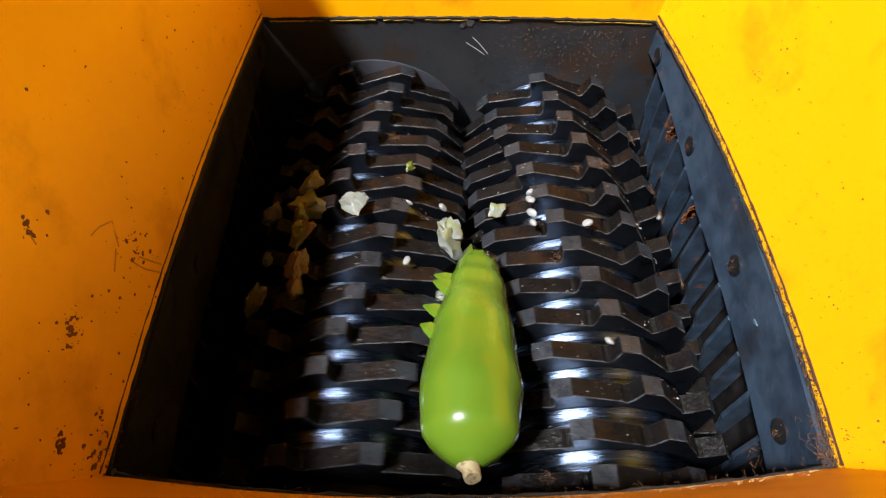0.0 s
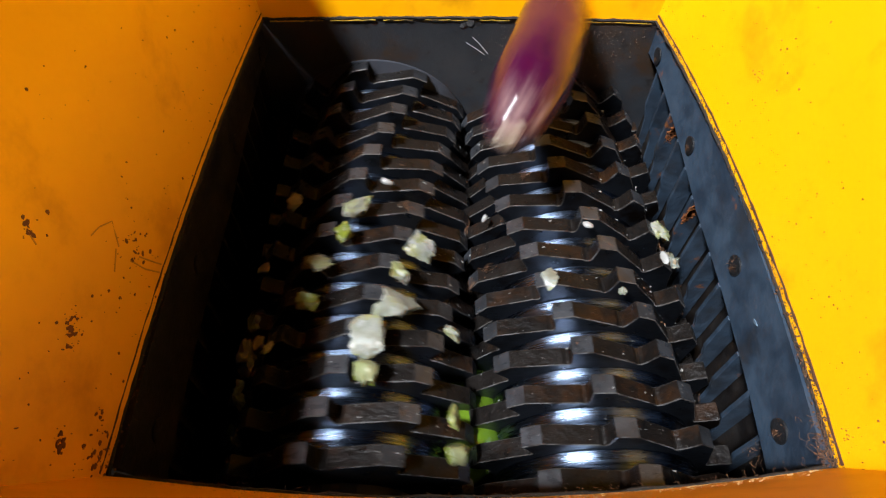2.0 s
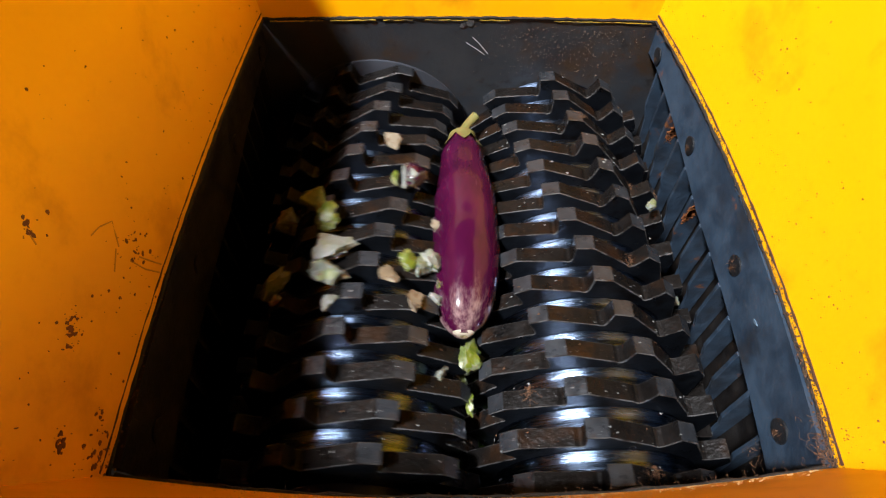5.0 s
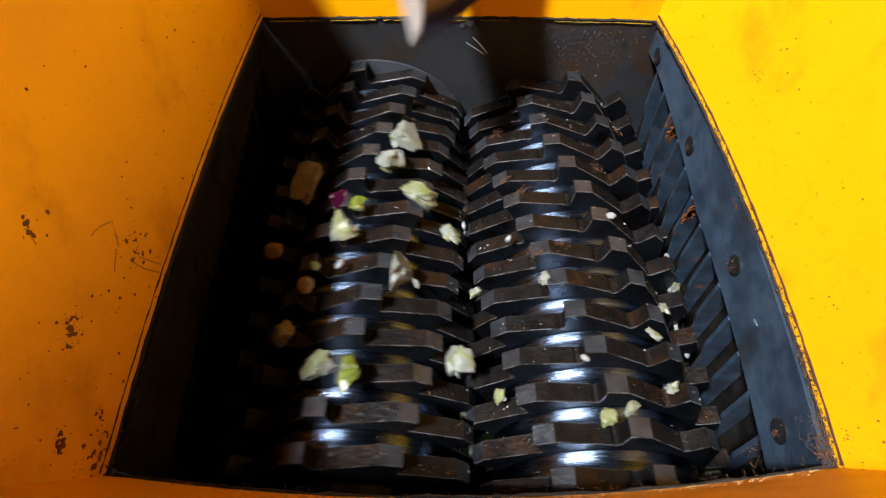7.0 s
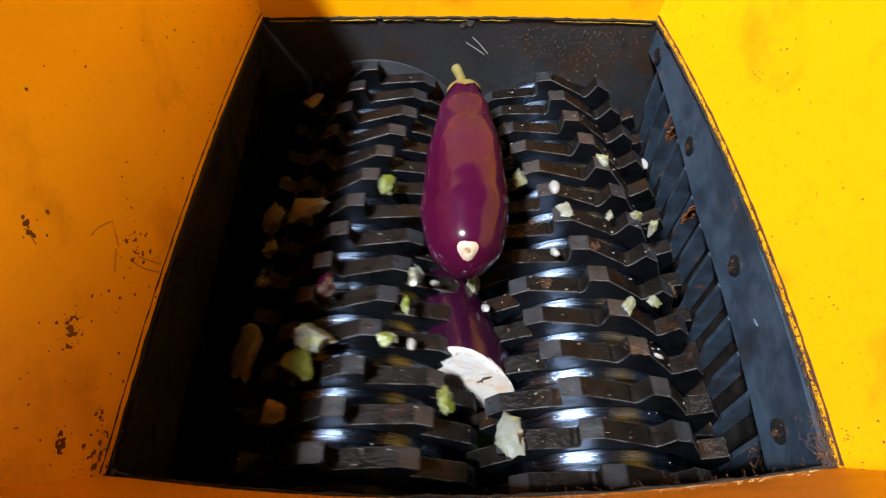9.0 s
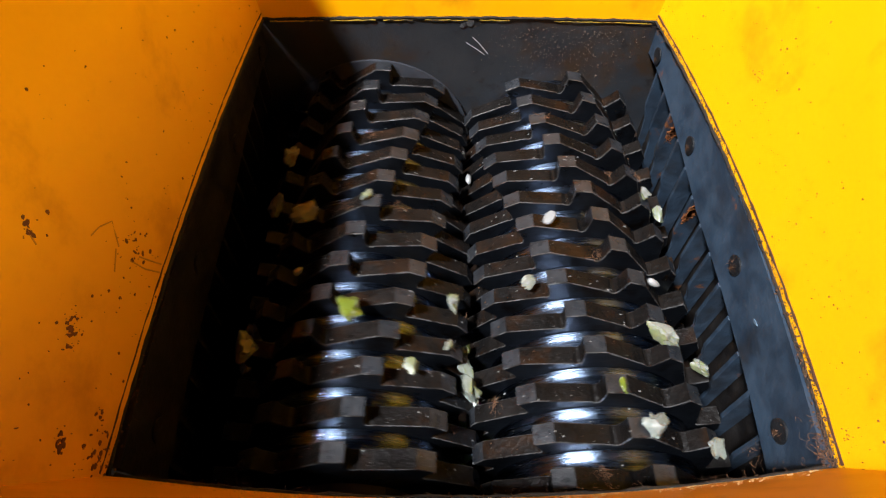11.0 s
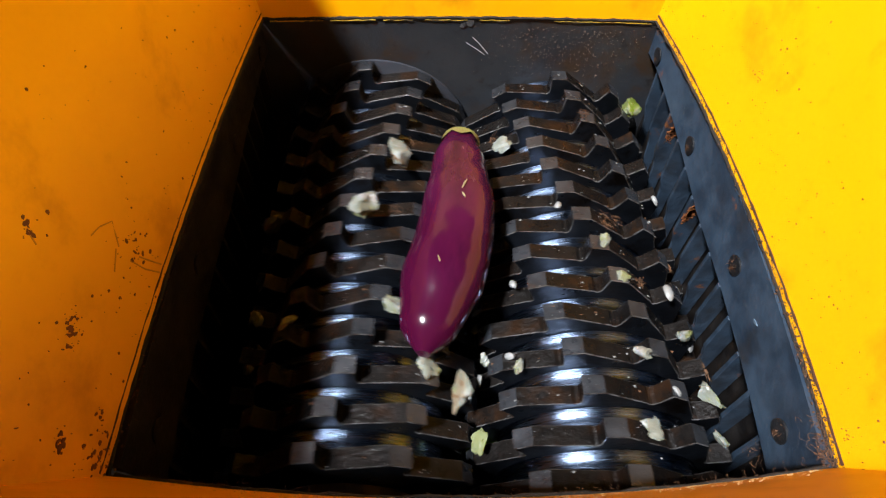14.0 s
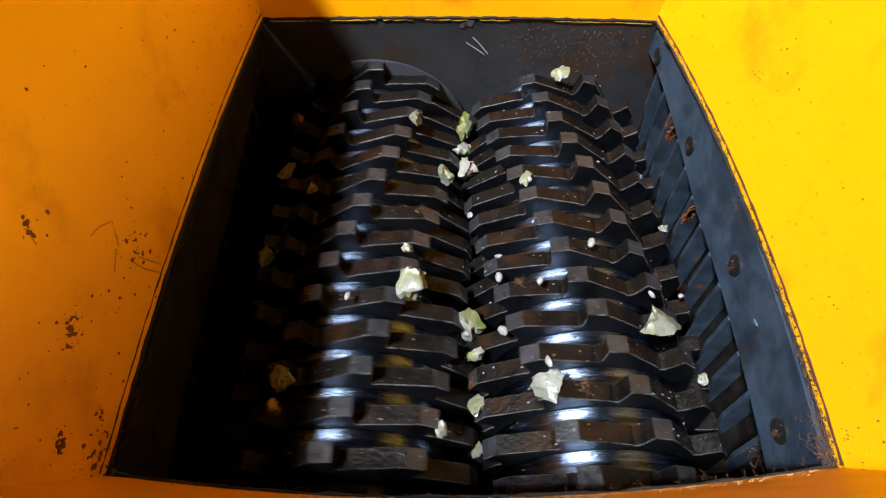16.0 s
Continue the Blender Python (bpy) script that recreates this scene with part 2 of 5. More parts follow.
STEMCUT = mat("dry stem", (0.34, 0.27, 0.14), 0.8, 0, [((0.14, 0.09, 0.04), 180, 0.5, 0.15)], grain=90, bump=0.8)
FIBRE = mat("dry fibre", (0.14, 0.068, 0.030), 0.9, 0, [], grain=80, tint=(0.07, 0.03, 0.012))
SEED = mat("eggplant seed", (0.24, 0.25, 0.25), 0.4, 0, [], grain=60, tint=(0.20, 0.205, 0.195), coat=0.3)
PAINTCHIP = mat("bare metal chip", (0.42, 0.45, 0.50), 0.5, 0.2, [], grain=60)
CONCRETE = mat("concrete", (0.26, 0.25, 0.24), 0.9, 0, [((0.12, 0.11, 0.10), 3, 0.5, 0.3)], grain=2, bump=0.3, bump_scale=40)


# ---- mesh helpers ----
def mesh_of(name, bm, material, smooth=False):
    me = bpy.data.meshes.new(name)
    bm.normal_update()
    bm.to_mesh(me)
    bm.free()
    for m in (material if isinstance(material, (list, tuple)) else [material]):
        me.materials.append(m)
    if smooth:
        me.polygons.foreach_set("use_smooth", [True] * len(me.polygons))
        me.set_sharp_from_angle(angle=radians(38))
    return me


def part(name, bm, material, parent, label="", smooth=False):
    ob = new(name, bm if isinstance(bm, bpy.types.Mesh) else mesh_of(name, bm, material, smooth))
    ob.parent = parent
    if label:
        ob["label"] = label
    return ob


def empty(name, m=None, **tags):
    ob = new(name)
    ob.empty_display_size = 0.02
    if m is not None:
        ob.matrix_world = m
    return tagged(ob, **tags)


def slab(bm, corners, thick, chamfer=0.0):
    """A plate over a polygon (counted anticlockwise seen from outside), thick metres behind it."""
    vs = [Vector(c) for c in corners]
    nrm = (vs[1] - vs[0]).cross(vs[-1] - vs[0]).normalized()
    top = [bm.verts.new(v) for v in vs]
    low = [bm.verts.new(v - nrm * thick) for v in vs]
    bm.faces.new(top)
    bm.faces.new(low[::-1])
    k = len(vs)
    for i in range(k):
        bm.faces.new((top[i], low[i], low[(i + 1) % k], top[(i + 1) % k]))
    if chamfer:
        bmesh.ops.bevel(bm, geom=bm.edges[:], offset=chamfer, segments=2, profile=0.5, affect="EDGES")
    return bm


def sheet(bm, grid, thick):
    """A plate over a grid of points, with its thickness on the far side of the normals."""
    rows = [[bm.verts.new(p) for p in r] for r in grid]
    for a, b in zip(rows, rows[1:]):
        for i in range(len(a) - 1):
            bm.faces.new((a[i], a[i + 1], b[i + 1], b[i]))
    bm.normal_update()
    bmesh.ops.solidify(bm, geom=bm.faces[:], thickness=thick)
    return bm


def tube(bm, pts, radii, sides=12, caps=True, squash=None):
    """A round body along points, with a radius at each."""
    rings = []
    for i, (p, r) in enumerate(zip(pts, radii)):
        p = Vector(p)
        d = (Vector(pts[min(i + 1, len(pts) - 1)]) - Vector(pts[max(i - 1, 0)])).normalized()
        side = d.cross(Vector((0, 0, 1)))
        side = side.normalized() if side.length > 1e-4 else Vector((1, 0, 0))
        up = side.cross(d)
        ring = []
        for k in range(sides):
            a = 2 * math.pi * k / sides
            f = squash(i, a) if squash else 1.0
            ring.append(bm.verts.new(p + (side * math.cos(a) + up * math.sin(a)) * r * f))
        rings.append(ring)
    for a, b in zip(rings, rings[1:]):
        for k in range(sides):
            bm.faces.new((a[k], a[(k + 1) % sides], b[(k + 1) % sides], b[k]))
    if caps:
        bm.faces.new(rings[0][::-1])
        bm.faces.new(rings[-1])
    return rings


# ---- the shredder's chamber and hopper ----
X0, X1, Y0, Y1 = -0.25, 0.25, 0.0, 0.537
BOW_L, BOW_R, BOW_F, BOW_B = 0.009, 0.015, 0.0175, 0.006


def bow(x, y, z=0.0):
    """The worn sheets bulge outwards between their corners."""
    v = max(0.0, 1 - ((y - 0.5 * (Y0 + Y1)) / (0.5 * (Y1 - Y0))) ** 2)
    u = max(0.0, 1 - (x / X1) ** 2)
    if x > 0:
        x += BOW_R * v * min(1, abs(x) / X1)
    else:
        x -= BOW_L * v * min(1, abs(x) / X1)
    if y < 0.1:
        y -= (BOW_F * u + 0.003 * (1 - x / X1)) * (1 - max(0, y) / 0.1)
    if y > 0.4:
        y += BOW_B * u * min(1, (y - 0.4) / (Y1 - 0.4))
    return Vector((x, y, z))


FLARE, LEAN_F = 0.09, 0.30
HIGH, HIGH_F = 0.245, 0.24
RIM_OUT = 0.010


def rim(sx, y):
    """The hopper's lower edge, which stands off the side plate towards the near end."""
    p = bow(X1 if sx > 0 else X0, y)
    return p + Vector((sx * (RIM_OUT * (1 - (y - Y0) / (Y1 - Y0)) - 0.004), 0, 0))


def side_sheet(name, sx, flare, high):
    grid = []
    for j in range(9):
        z = high * j / 8
        row = []
        for i in range(17):
            y0 = -0.03 - LEAN_F * z
            y = y0 + (Y1 + 0.06 * z - y0) * i / 16
            p = rim(sx, min(max(y, Y0), Y1))
            row.append((p.x + sx * flare * z, y, z + 0.001))
        grid.append(row if sx < 0 else row[::-1])
    ob = new(name, mesh_of(name, sheet(bmesh.new(), grid, 0.004), YELLOW, True))
    return tagged(ob, "yellow painted steel hopper wall with rust specks", "hopper wall", kind="structure")


side_sheet("wall_west", -1, FLARE, HIGH - 0.01)
side_sheet("wall_east", 1, FLARE, HIGH)
for name, ye, lean, high in (("wall_north", Y1, 0.06, HIGH), ("wall_south", Y0, -LEAN_F, HIGH_F)):
    grid = []
    for j in range(7):
        z = high * j / 6
        row = []
        for i in range(25):
            out = FLARE * z + (RIM_OUT if ye == Y0 else 0)
            x = (X0 - out) + (X1 - X0 + 2 * out) * i / 24
            p = bow(max(X0, min(X1, x)), ye)
            row.append((x, p.y + lean * z, z + 0.001))
        grid.append(row[::-1] if name == "wall_south" else row)
    tagged(new(name, mesh_of(name, sheet(bmesh.new(), grid, 0.004 if name == "wall_north" else 0.004), YELLOW, True)),
           "yellow painted steel hopper wall, worn along its lower edge", "hopper wall", kind="structure")

# dark plates that close the chamber below the hopper
DEEP = -0.36
for name, a, b in (("wall_chamber_north", (X0 - 0.05, Y1), (X1 + 0.05, Y1)), ("wall_chamber_south", (X1 + 0.05, Y0), (X0 - 0.05, Y0))):
    grid = []
    for j in range(5):
        z = -0.002 + (DEEP + 0.002) * j / 4
        row = []
        for i in range(21):
            f = i / 20
            p = bow(a[0] + (b[0] - a[0]) * f, a[1] + (b[1] - a[1]) * f)
            row.append((p.x, p.y, z))
        grid.append(row[::-1])
    tagged(new(name, mesh_of(name, sheet(bmesh.new(), grid, 0.012), DARKPLATE, True)), "oily dark steel end plate of the cutting chamber",
           "steel plate", kind="structure")

tagged(new("floor_chamber", mesh_of("floor", slab(bmesh.new(), [(-0.3, -0.05, DEEP), (0.3, -0.05, DEEP), (0.3, 0.6, DEEP), (-0.3, 0.6, DEEP)], 0.02), BLACK)),
       "grimy black bottom of the cutting chamber", "floor", kind="structure")
tagged(new("ground", mesh_of("ground", slab(bmesh.new(), [(-40, -40, -0.381), (40, -40, -0.381), (40, 40, -0.381), (-40, 40, -0.381)], 0.1), CONCRETE)),
       "grey concrete workshop floor under the machine", "floor", kind="structure")

# side plates with bolts and comb bars
PITCH = 0.0385
R_TIP, R_DRUM, AXIS_Z = 0.1324, 0.100, -0.1925
AXIS_X = {-1: -0.1142, 1: 0.1327}
LEFT_Y0, RIGHT_Y0 = 0.0273, 0.0094
STEP_L, STEP_R = 5.95, -5.773
ROWS = 14


BOLTS = ((0.04, -0.047), (0.2, -0.044), (0.367, -0.047), (0.511, -0.032))


def lift(y):
    """How much higher the side plate ends towards the far end."""
    return 0.036 * min(1.0, max(0.0, (y - 0.30) / 0.20))


def side_plate(sx, first_y):
    xe = X1 if sx > 0 else X0
    holder = empty("wall_comb_east" if sx > 0 else "wall_comb_west", label="blue-grey side plate with bolts and inclined comb bars" if sx > 0 else "grimy side plate and comb bars, coloured near black for shade", category="side plate", kind="structure")
    grid = []
    for f in (0.0, 0.5, 1.0):
        row = []
        for i in range(19):
            y = Y0 + (Y1 - Y0) * i / 18
            p = bow(xe, y)
            row.append((p.x, y, -0.002 - (0.080 - lift(y)) * f))
        grid.append(row if sx > 0 else row[::-1])
    # West plate, bars and bolts take the near-black shade colour, the east ones blue.
    part("plate", sheet(bmesh.new(), grid, 0.02), BLUE if sx > 0 else SHADE_GRIME, holder, smooth=False)
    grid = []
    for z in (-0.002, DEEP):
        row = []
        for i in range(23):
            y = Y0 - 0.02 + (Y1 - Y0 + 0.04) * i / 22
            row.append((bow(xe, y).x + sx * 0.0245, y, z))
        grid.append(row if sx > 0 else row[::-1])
    # Near black on both sides: the slots' shade is put into the colour.
    part("back_plate", sheet(bmesh.new(), grid, 0.01), SHADE_GRIME, holder)
    bar = None
    for k in range(ROWS):
        y = first_y + PITCH * k
        if y > Y1 - 0.008:
            break
        if bar is None:
            bm = bmesh.new()
            prof = [(0.0235, -0.0825), (0.0, -0.0825), (0.0008, -0.146), (0.0085, -0.172), (0.0120, -0.245), (0.0235, -0.245)]
            pts = [(sx * a, -0.0026, b) for a, b in prof]
            slab(bm, pts if sx > 0 else pts[::-1], 0.0052, 0.0007)
            bar = mesh_of("comb_bar", bm, COMB if sx > 0 else SHADE_GRIME)
        ob = part("comb_bar", bar, None, holder)
        ob.location = (sx * max(abs(bow(xe, y).x) - 0.001, 0.2585), y, lift(y))
    for y, z in BOLTS:
        bm = bmesh.new()
        tube(bm, [(0, 0, 0), (-sx * 0.002, 0, 0), (-sx * 0.0025, 0, 0), (-sx * 0.0008, 0, 0)], [0.0105, 0.0105, 0.0085, 0.0075], 20)
        ob = part("bolt", bm, SHADE_GRIME if sx < 0 else BOLT, holder, "countersunk socket bolt full of grime")
        ob.location = (bow(xe, y).x, y, z)
        bm = bmesh.new()
        tube(bm, [(-sx * 0.0006, 0, 0), (-sx * 0.0014, 0, 0)], [0.0055, 0.0052], 6)
        # A black hexagon face stands in for the shade inside the hole.
        part("socket", bm, BLACK, ob, "hexagon socket, its dark hole drawn as a black face")
    return holder


side_plate(1, RIGHT_Y0)
side_plate(-1, LEFT_Y0)


# ---- rotors ----
TEETH = 10
CUT_W = 0.0090


def cutter_mesh(sx):
    """A cutter disc with hook teeth. sx: 1 turns its tips towards -x at the top, -1 towards +x."""
    prof = [(0.0, R_TIP, 1), (8.5, R_TIP - 0.0012, 0), (30.5, R_TIP - 0.0215, 0), (32.3, R_TIP - 0.0236, 0), (33.8, R_TIP - 0.0232, 0), (34.9, R_TIP - 0.0195, 0),
            (35.5, R_TIP - 0.0120, 0), (35.95, R_TIP - 0.0025, 0)]
    pts, kinds = [], []
    for k in range(TEETH):
        for a, r, tip in prof:
            ang = radians(36 * k + a - 4.25)
            pts.append((sx * r * math.sin(ang), r * math.cos(ang)))
            kinds.append(tip)
    w = CUT_W
    bm = bmesh.new()
    n = len(pts)
    ring = [(sx * 0.06 * math.sin(2 * math.pi * i / n), 0.06 * math.cos(2 * math.pi * i / n)) for i in range(n)]
    cols = []
    for y, s in ((-w, 0.0), (-w, 1.0), (w, 1.0), (w, 0.0)):
        col = []
        for i, (x, z) in enumerate(pts):
            q = (x, z) if s else ring[i]
            col.append(bm.verts.new((q[0], y, q[1])))
        cols.append(col)
    for a, b, side in ((0, 1, 0), (1, 2, 1), (2, 3, 0)):
        for i in range(n):
            j = (i + 1) % n
            f = bm.faces.new((cols[a][i], cols[a][j], cols[b][j], cols[b][i]))
            f.material_index = 3 if not side else 1 if kinds[i] else 0
    bmesh.ops.recalc_face_normals(bm, faces=bm.faces[:])
    edges = []
    for i in range(n):
        j = (i + 1) % n
        for c in (1, 2):
            edges.append(bm.edges.get((cols[c][i], cols[c][j])))
    bmesh.ops.bevel(bm, geom=edges, offset=0.0008, segments=1, affect="EDGES", material=2)
    return mesh_of("cutter", bm, (CUTTER, EDGE, BRIGHT, CHEEK))


def drum_mesh():
    bm = bmesh.new()
    h = PITCH / 2 - CUT_W
    ys = [-h, -h + 0.001, -0.003, -0.0024, 0.0024, 0.003, h - 0.001, h]
    rs = [R_DRUM - 0.001, R_DRUM, R_DRUM, R_DRUM - 0.0003, R_DRUM - 0.0003, R_DRUM, R_DRUM, R_DRUM - 0.001]
    rings = []
    for y, r in zip(ys, rs):
        rings.append([bm.verts.new((r * math.sin(2 * math.pi * k / 72), y, r * math.cos(2 * math.pi * k / 72))) for k in range(72)])
    for a, b in zip(rings, rings[1:]):
        for k in range(72):
            bm.faces.new((a[k], a[(k + 1) % 72], b[(k + 1) % 72], b[k]))
    bmesh.ops.recalc_face_normals(bm, faces=bm.faces[:])
    return mesh_of("spacer_ring", bm, DRUM, True)


def rotor(sx, first_y, step, rows):
    ob = empty("cutter_rotor", pose(AXIS_X[sx], 0, AXIS_Z), label="dark steel shredder rotor of hooked cutter discs and polished spacers", category="shredder rotor",
               group="shredder rotors")
    cm, dm = cutter_mesh(sx), drum_mesh()
    for k in range(rows):
        y = first_y + PITCH * k
        c = part("cutter_disc", cm, None, ob)
        c.location, c.rotation_euler = (0, y, 0), (0, radians(step * k), 0)
        if y + PITCH / 2 < Y1 - 0.004:
            d = part("spacer_ring", dm, None, ob)
            d.location = (0, y + PITCH / 2, 0)
    bm = bmesh.new()
    tube(bm, [(0, Y0 - 0.02, 0), (0, Y1 + 0.02, 0)], [0.062, 0.062], 24)
    part("shaft", bm, DARKPLATE, ob)
    return ob


def rotor_crumbs(ob, sx, first_y, step, count, material, name, label):
    """Tiny crumbs stuck to the cutters' backs and the spacers."""
    bm = bmesh.new()
    for _ in range(count):
        k = random.randrange(14)
        a = random.uniform(0, 360)
        on_tooth = random.random() < 0.7
        y = first_y + PITCH * k + (random.uniform(-0.008, 0.008) if on_tooth else PITCH / 2 + random.uniform(-0.008, 0.008))
        if not 0.012 < y < 0.525:
            continue
        if on_tooth:
            loc = (sx * (a - step * k) + 4.25) % 36
            r = R_TIP - 0.0012 * loc / 8.5 if loc < 8.5 else R_TIP - 0.0012 - 0.0203 * min(1.0, (loc - 8.5) / 22)
            if loc > 31:
                r = R_TIP - 0.0232
        else:
            r = R_DRUM
        nrm = Vector((math.sin(radians(a)), 0, math.cos(radians(a))))
        p = nrm * r + Vector((0, y, 0))
        s = 0.00035 + 0.0012 * random.random() ** 4
        u, v = nrm.cross(Vector((0, 1, 0))), Vector((0, 1, 0))
        turn = random.uniform(0, 3)
        ring = [p + (u * math.cos(turn + q * 1.257) * random.uniform(0.5, 1.6) + v * math.sin(turn + q * 1.257) * random.uniform(0.5, 1.2)) * s for q in range(5)]
        top = bm.verts.new(p + nrm * s * 0.8)
        base = [bm.verts.new(q - nrm * 0.0003) for q in ring]
        for q in range(5):
            bm.faces.new((base[q], base[(q + 1) % 5], top))
    bmesh.ops.recalc_face_normals(bm, faces=bm.faces[:])
    return tagged(part(name, bm, material, ob, label), kind="stuff")


ROTOR_L = rotor(-1, LEFT_Y0, STEP_L, 14)
bm = bmesh.new()
tube(bm, [(0, 0.5375, 0), (0, 0.538, 0), (0, 0.5405, 0)], [R_TIP - 0.002, R_TIP - 0.001, R_TIP - 0.001], 72)
part("end_disc", bm, mat("dull end disc", (0.034, 0.039, 0.050), 0.5, 0, [((0.02, 0.02, 0.022), 14, 0.5, 0.2)], grain=20, tint=(0.03, 0.034, 0.043), bump=0.3), ROTOR_L, "plain blue-grey steel end disc", True)
ROTOR_R = rotor(1, RIGHT_Y0, STEP_R, 14)
for ob, sx, y0, step in ((ROTOR_L, -1, LEFT_Y0, STEP_L), (ROTOR_R, 1, RIGHT_Y0, STEP_R)):
    # Pale crumbs are pulp and also stand in for glints on the wet steel.
    rotor_crumbs(ob, sx, y0, step, 1000, SEED, "pale_crumb_layer", "tiny pale crumbs of pulp, some standing in for wet glints")
    rotor_crumbs(ob, sx, y0, step, 500, FIBRE, "brown_crumb_layer", "tiny dry brown crumbs")


def rotor_tufts(ob, sx, first_y, step, count):
    """Tangles of brown plant fibre caught on the cutters."""
    for _ in range(count):
        k = random.randrange(12)
        a = random.uniform(0, 360)
        y = first_y + PITCH * k + random.uniform(-0.008, 0.008)
        nrm = Vector((math.sin(radians(a)), 0, math.cos(radians(a))))
        u = nrm.cross(Vector((0, 1, 0)))
        loc = (sx * (a - step * k) + 4.25) % 36
        c = nrm * (R_TIP - 0.0012 - 0.0203 * min(1.0, max(0.0, (loc - 8.5) / 22)) + 0.0006) + Vector((0, y, 0))
        bm = bmesh.new()
        for _ in range(26):
            p = c + u * random.gauss(0, 0.004) + Vector((0, random.gauss(0, 0.003), 0)) + nrm * random.uniform(-0.0004, 0.0014)
            d = u * random.uniform(-1, 1) + Vector((0, random.uniform(-1, 1), 0)) + nrm * random.uniform(-0.05, 0.25)
            e = u * random.uniform(-1, 1) + Vector((0, random.uniform(-1, 1), 0))
            ln = random.uniform(0.003, 0.009)
            r = random.uniform(0.00012, 0.00024)
            tube(bm, [p, p + d * ln * 0.4, p + (d * 0.7 + e * 0.3) * ln, p + (d * 0.6 + e * 0.7) * ln], [r, r, r, r * 0.5], 4)
        tagged(part("fibre_tuft", bm, FIBRE, ob, "tangle of dry brown plant fibre"), kind="stuff")


rotor_tufts(ROTOR_L, -1, LEFT_Y0, STEP_L, 8)
rotor_tufts(ROTOR_R, 1, RIGHT_Y0, STEP_R, 22)


# ---- rim beads, fibres and flecks ----
def rim_bead(name, path, r, material, label):
    bm = bmesh.new()
    tube(bm, path, [r * random.uniform(0.7, 1.3) for _ in path], 6)
    return tagged(new(name, mesh_of(name, bm, material, True)), label, "sealant", kind="structure")


def rim_path(side, z, inset=0.0, n=60, wobble=0.0006):
    pts = []
    for i in range(n + 1):
        f = i / n
        if side == "w":
            p = rim(-1, Y0 + (Y1 - Y0) * f) + Vector((inset - FLARE * z, 0, z))
        elif side == "e":
            p = rim(1, Y0 + (Y1 - Y0) * f) + Vector((-inset + FLARE * z, 0, z))
        elif side == "n":
            p = bow(X0 + (X1 - X0) * f, Y1) + Vector((0, -inset, z))
        else:
            p = bow(X0 + (X1 - X0) * f, Y0) + Vector((0, inset, z))
        pts.append(p + Vector((random.uniform(-1, 1), random.uniform(-1, 1), random.uniform(-1, 1))) * wobble)
    return pts


for side in "wens":
    rim_bead("trim_seam", rim_path(side, 0.0, 0.0005), 0.0016 if side == "n" else 0.0017, BLACK, "grimy black seam between hopper and chamber")
for side in "we":
    rim_bead("trim_upper_seam", rim_path(side, 0.0075, 0.0, wobble=0.0004), 0.0009 if side == "w" else 0.0012, mat("dark red seam", (0.05, 0.014, 0.004), 0.7, 0, [], grain=60), "thin dark weld line on the yellow hopper")


OLIVE = mat("dirty worn yellow edge", (0.36, 0.24, 0.01), 0.6, 0, [((0.06, 0.04, 0.01), 60, 0.5, 0.12)], grain=40, tint=(0.22, 0.15, 0.01))
edge = rim_path("n", -0.0030, 0.0014, 160, 0.0004)
for a, b in ((4, 26), (28, 47), (49, 62), (66, 84), (88, 101), (118, 158)):
    rim_bead("trim_worn_edge", edge[a:b], 0.0008 if b < 60 else 0.0005, OLIVE, "chipped yellow paint along the rear rim")


def fibres(name, spots, label):
    """Loose plant fibres and crumbs. spots: centre, spread, how many, length."""
    bm = bmesh.new()
    for c, spread, count, length in spots:
        for _ in range(count):
            p = Vector(c) + Vector([random.gauss(0, s) for s in spread])
            d = Vector((random.uniform(-1, 1), random.uniform(-1, 1), random.uniform(-0.3, 0.5))).normalized()
            e = Vector((random.uniform(-1, 1), random.uniform(-1, 1), random.uniform(-0.5, 0.5))) * 0.6
            ln = length * random.uniform(0.25, 0.85)
            r = random.uniform(0.00007, 0.00015)
            e2 = Vector((random.uniform(-1, 1), random.uniform(-1, 1), random.uniform(-0.5, 0.5)))
            tube(bm, [p, p + d * ln * 0.3, p + (d * 0.5 + e * 0.5) * ln, p + (d * 0.5 + e) * ln, p + (d * 0.4 + e + e2 * 0.4) * ln], [r, r, r, r, r * 0.5], 4)
    return tagged(new(name, mesh_of(name, bm, FIBRE)), label, "fibres", kind="stuff")


spots = []
for i in range(26):
    y = Y0 + (Y1 - Y0) * (i + 0.5) / 26
    spots.append(((rim(1, y).x + 0.0005, y, 0.004), (0.0013, 0.012, 0.0025), 9 if y > 0.16 else 22, 0.009))
spots += [((rim(1, Y0).x - 0.003, 0.012, 0.003), (0.004, 0.012, 0.003), 80, 0.014), ((0.249, 0.525, 0.0), (0.004, 0.01, 0.004), 40, 0.012)]
for i in range(12):
    y = Y0 + (Y1 - Y0) * (i + 0.5) / 12
    spots.append(((bow(X0, y).x + 0.002, y, 0.001), (0.0015, 0.015, 0.002), 3, 0.006))
for i in range(24):
    x = -0.22 + 0.46 * i / 23
    spots.append(((x, bow(x, Y0).y + 0.001, 0.002), (0.012, 0.002, 0.001), 12 if x > 0.05 else 6, 0.006))
    spots.append(((x, bow(x, Y1).y - 0.001, 0.002), (0.012, 0.001, 0.001), 1, 0.006))
spots += [((0.258, 0.040, -0.10), (0.004, 0.006, 0.008), 40, 0.010)]
for (y, z), count in zip(BOLTS, (26, 26, 22, 8)):
    spots.append(((bow(X1, y).x - 0.001, y, z), (0.0006, 0.003, 0.004), count, 0.008))
fibres("plant_fibres", spots, "dry brown plant fibres caught along the rim")


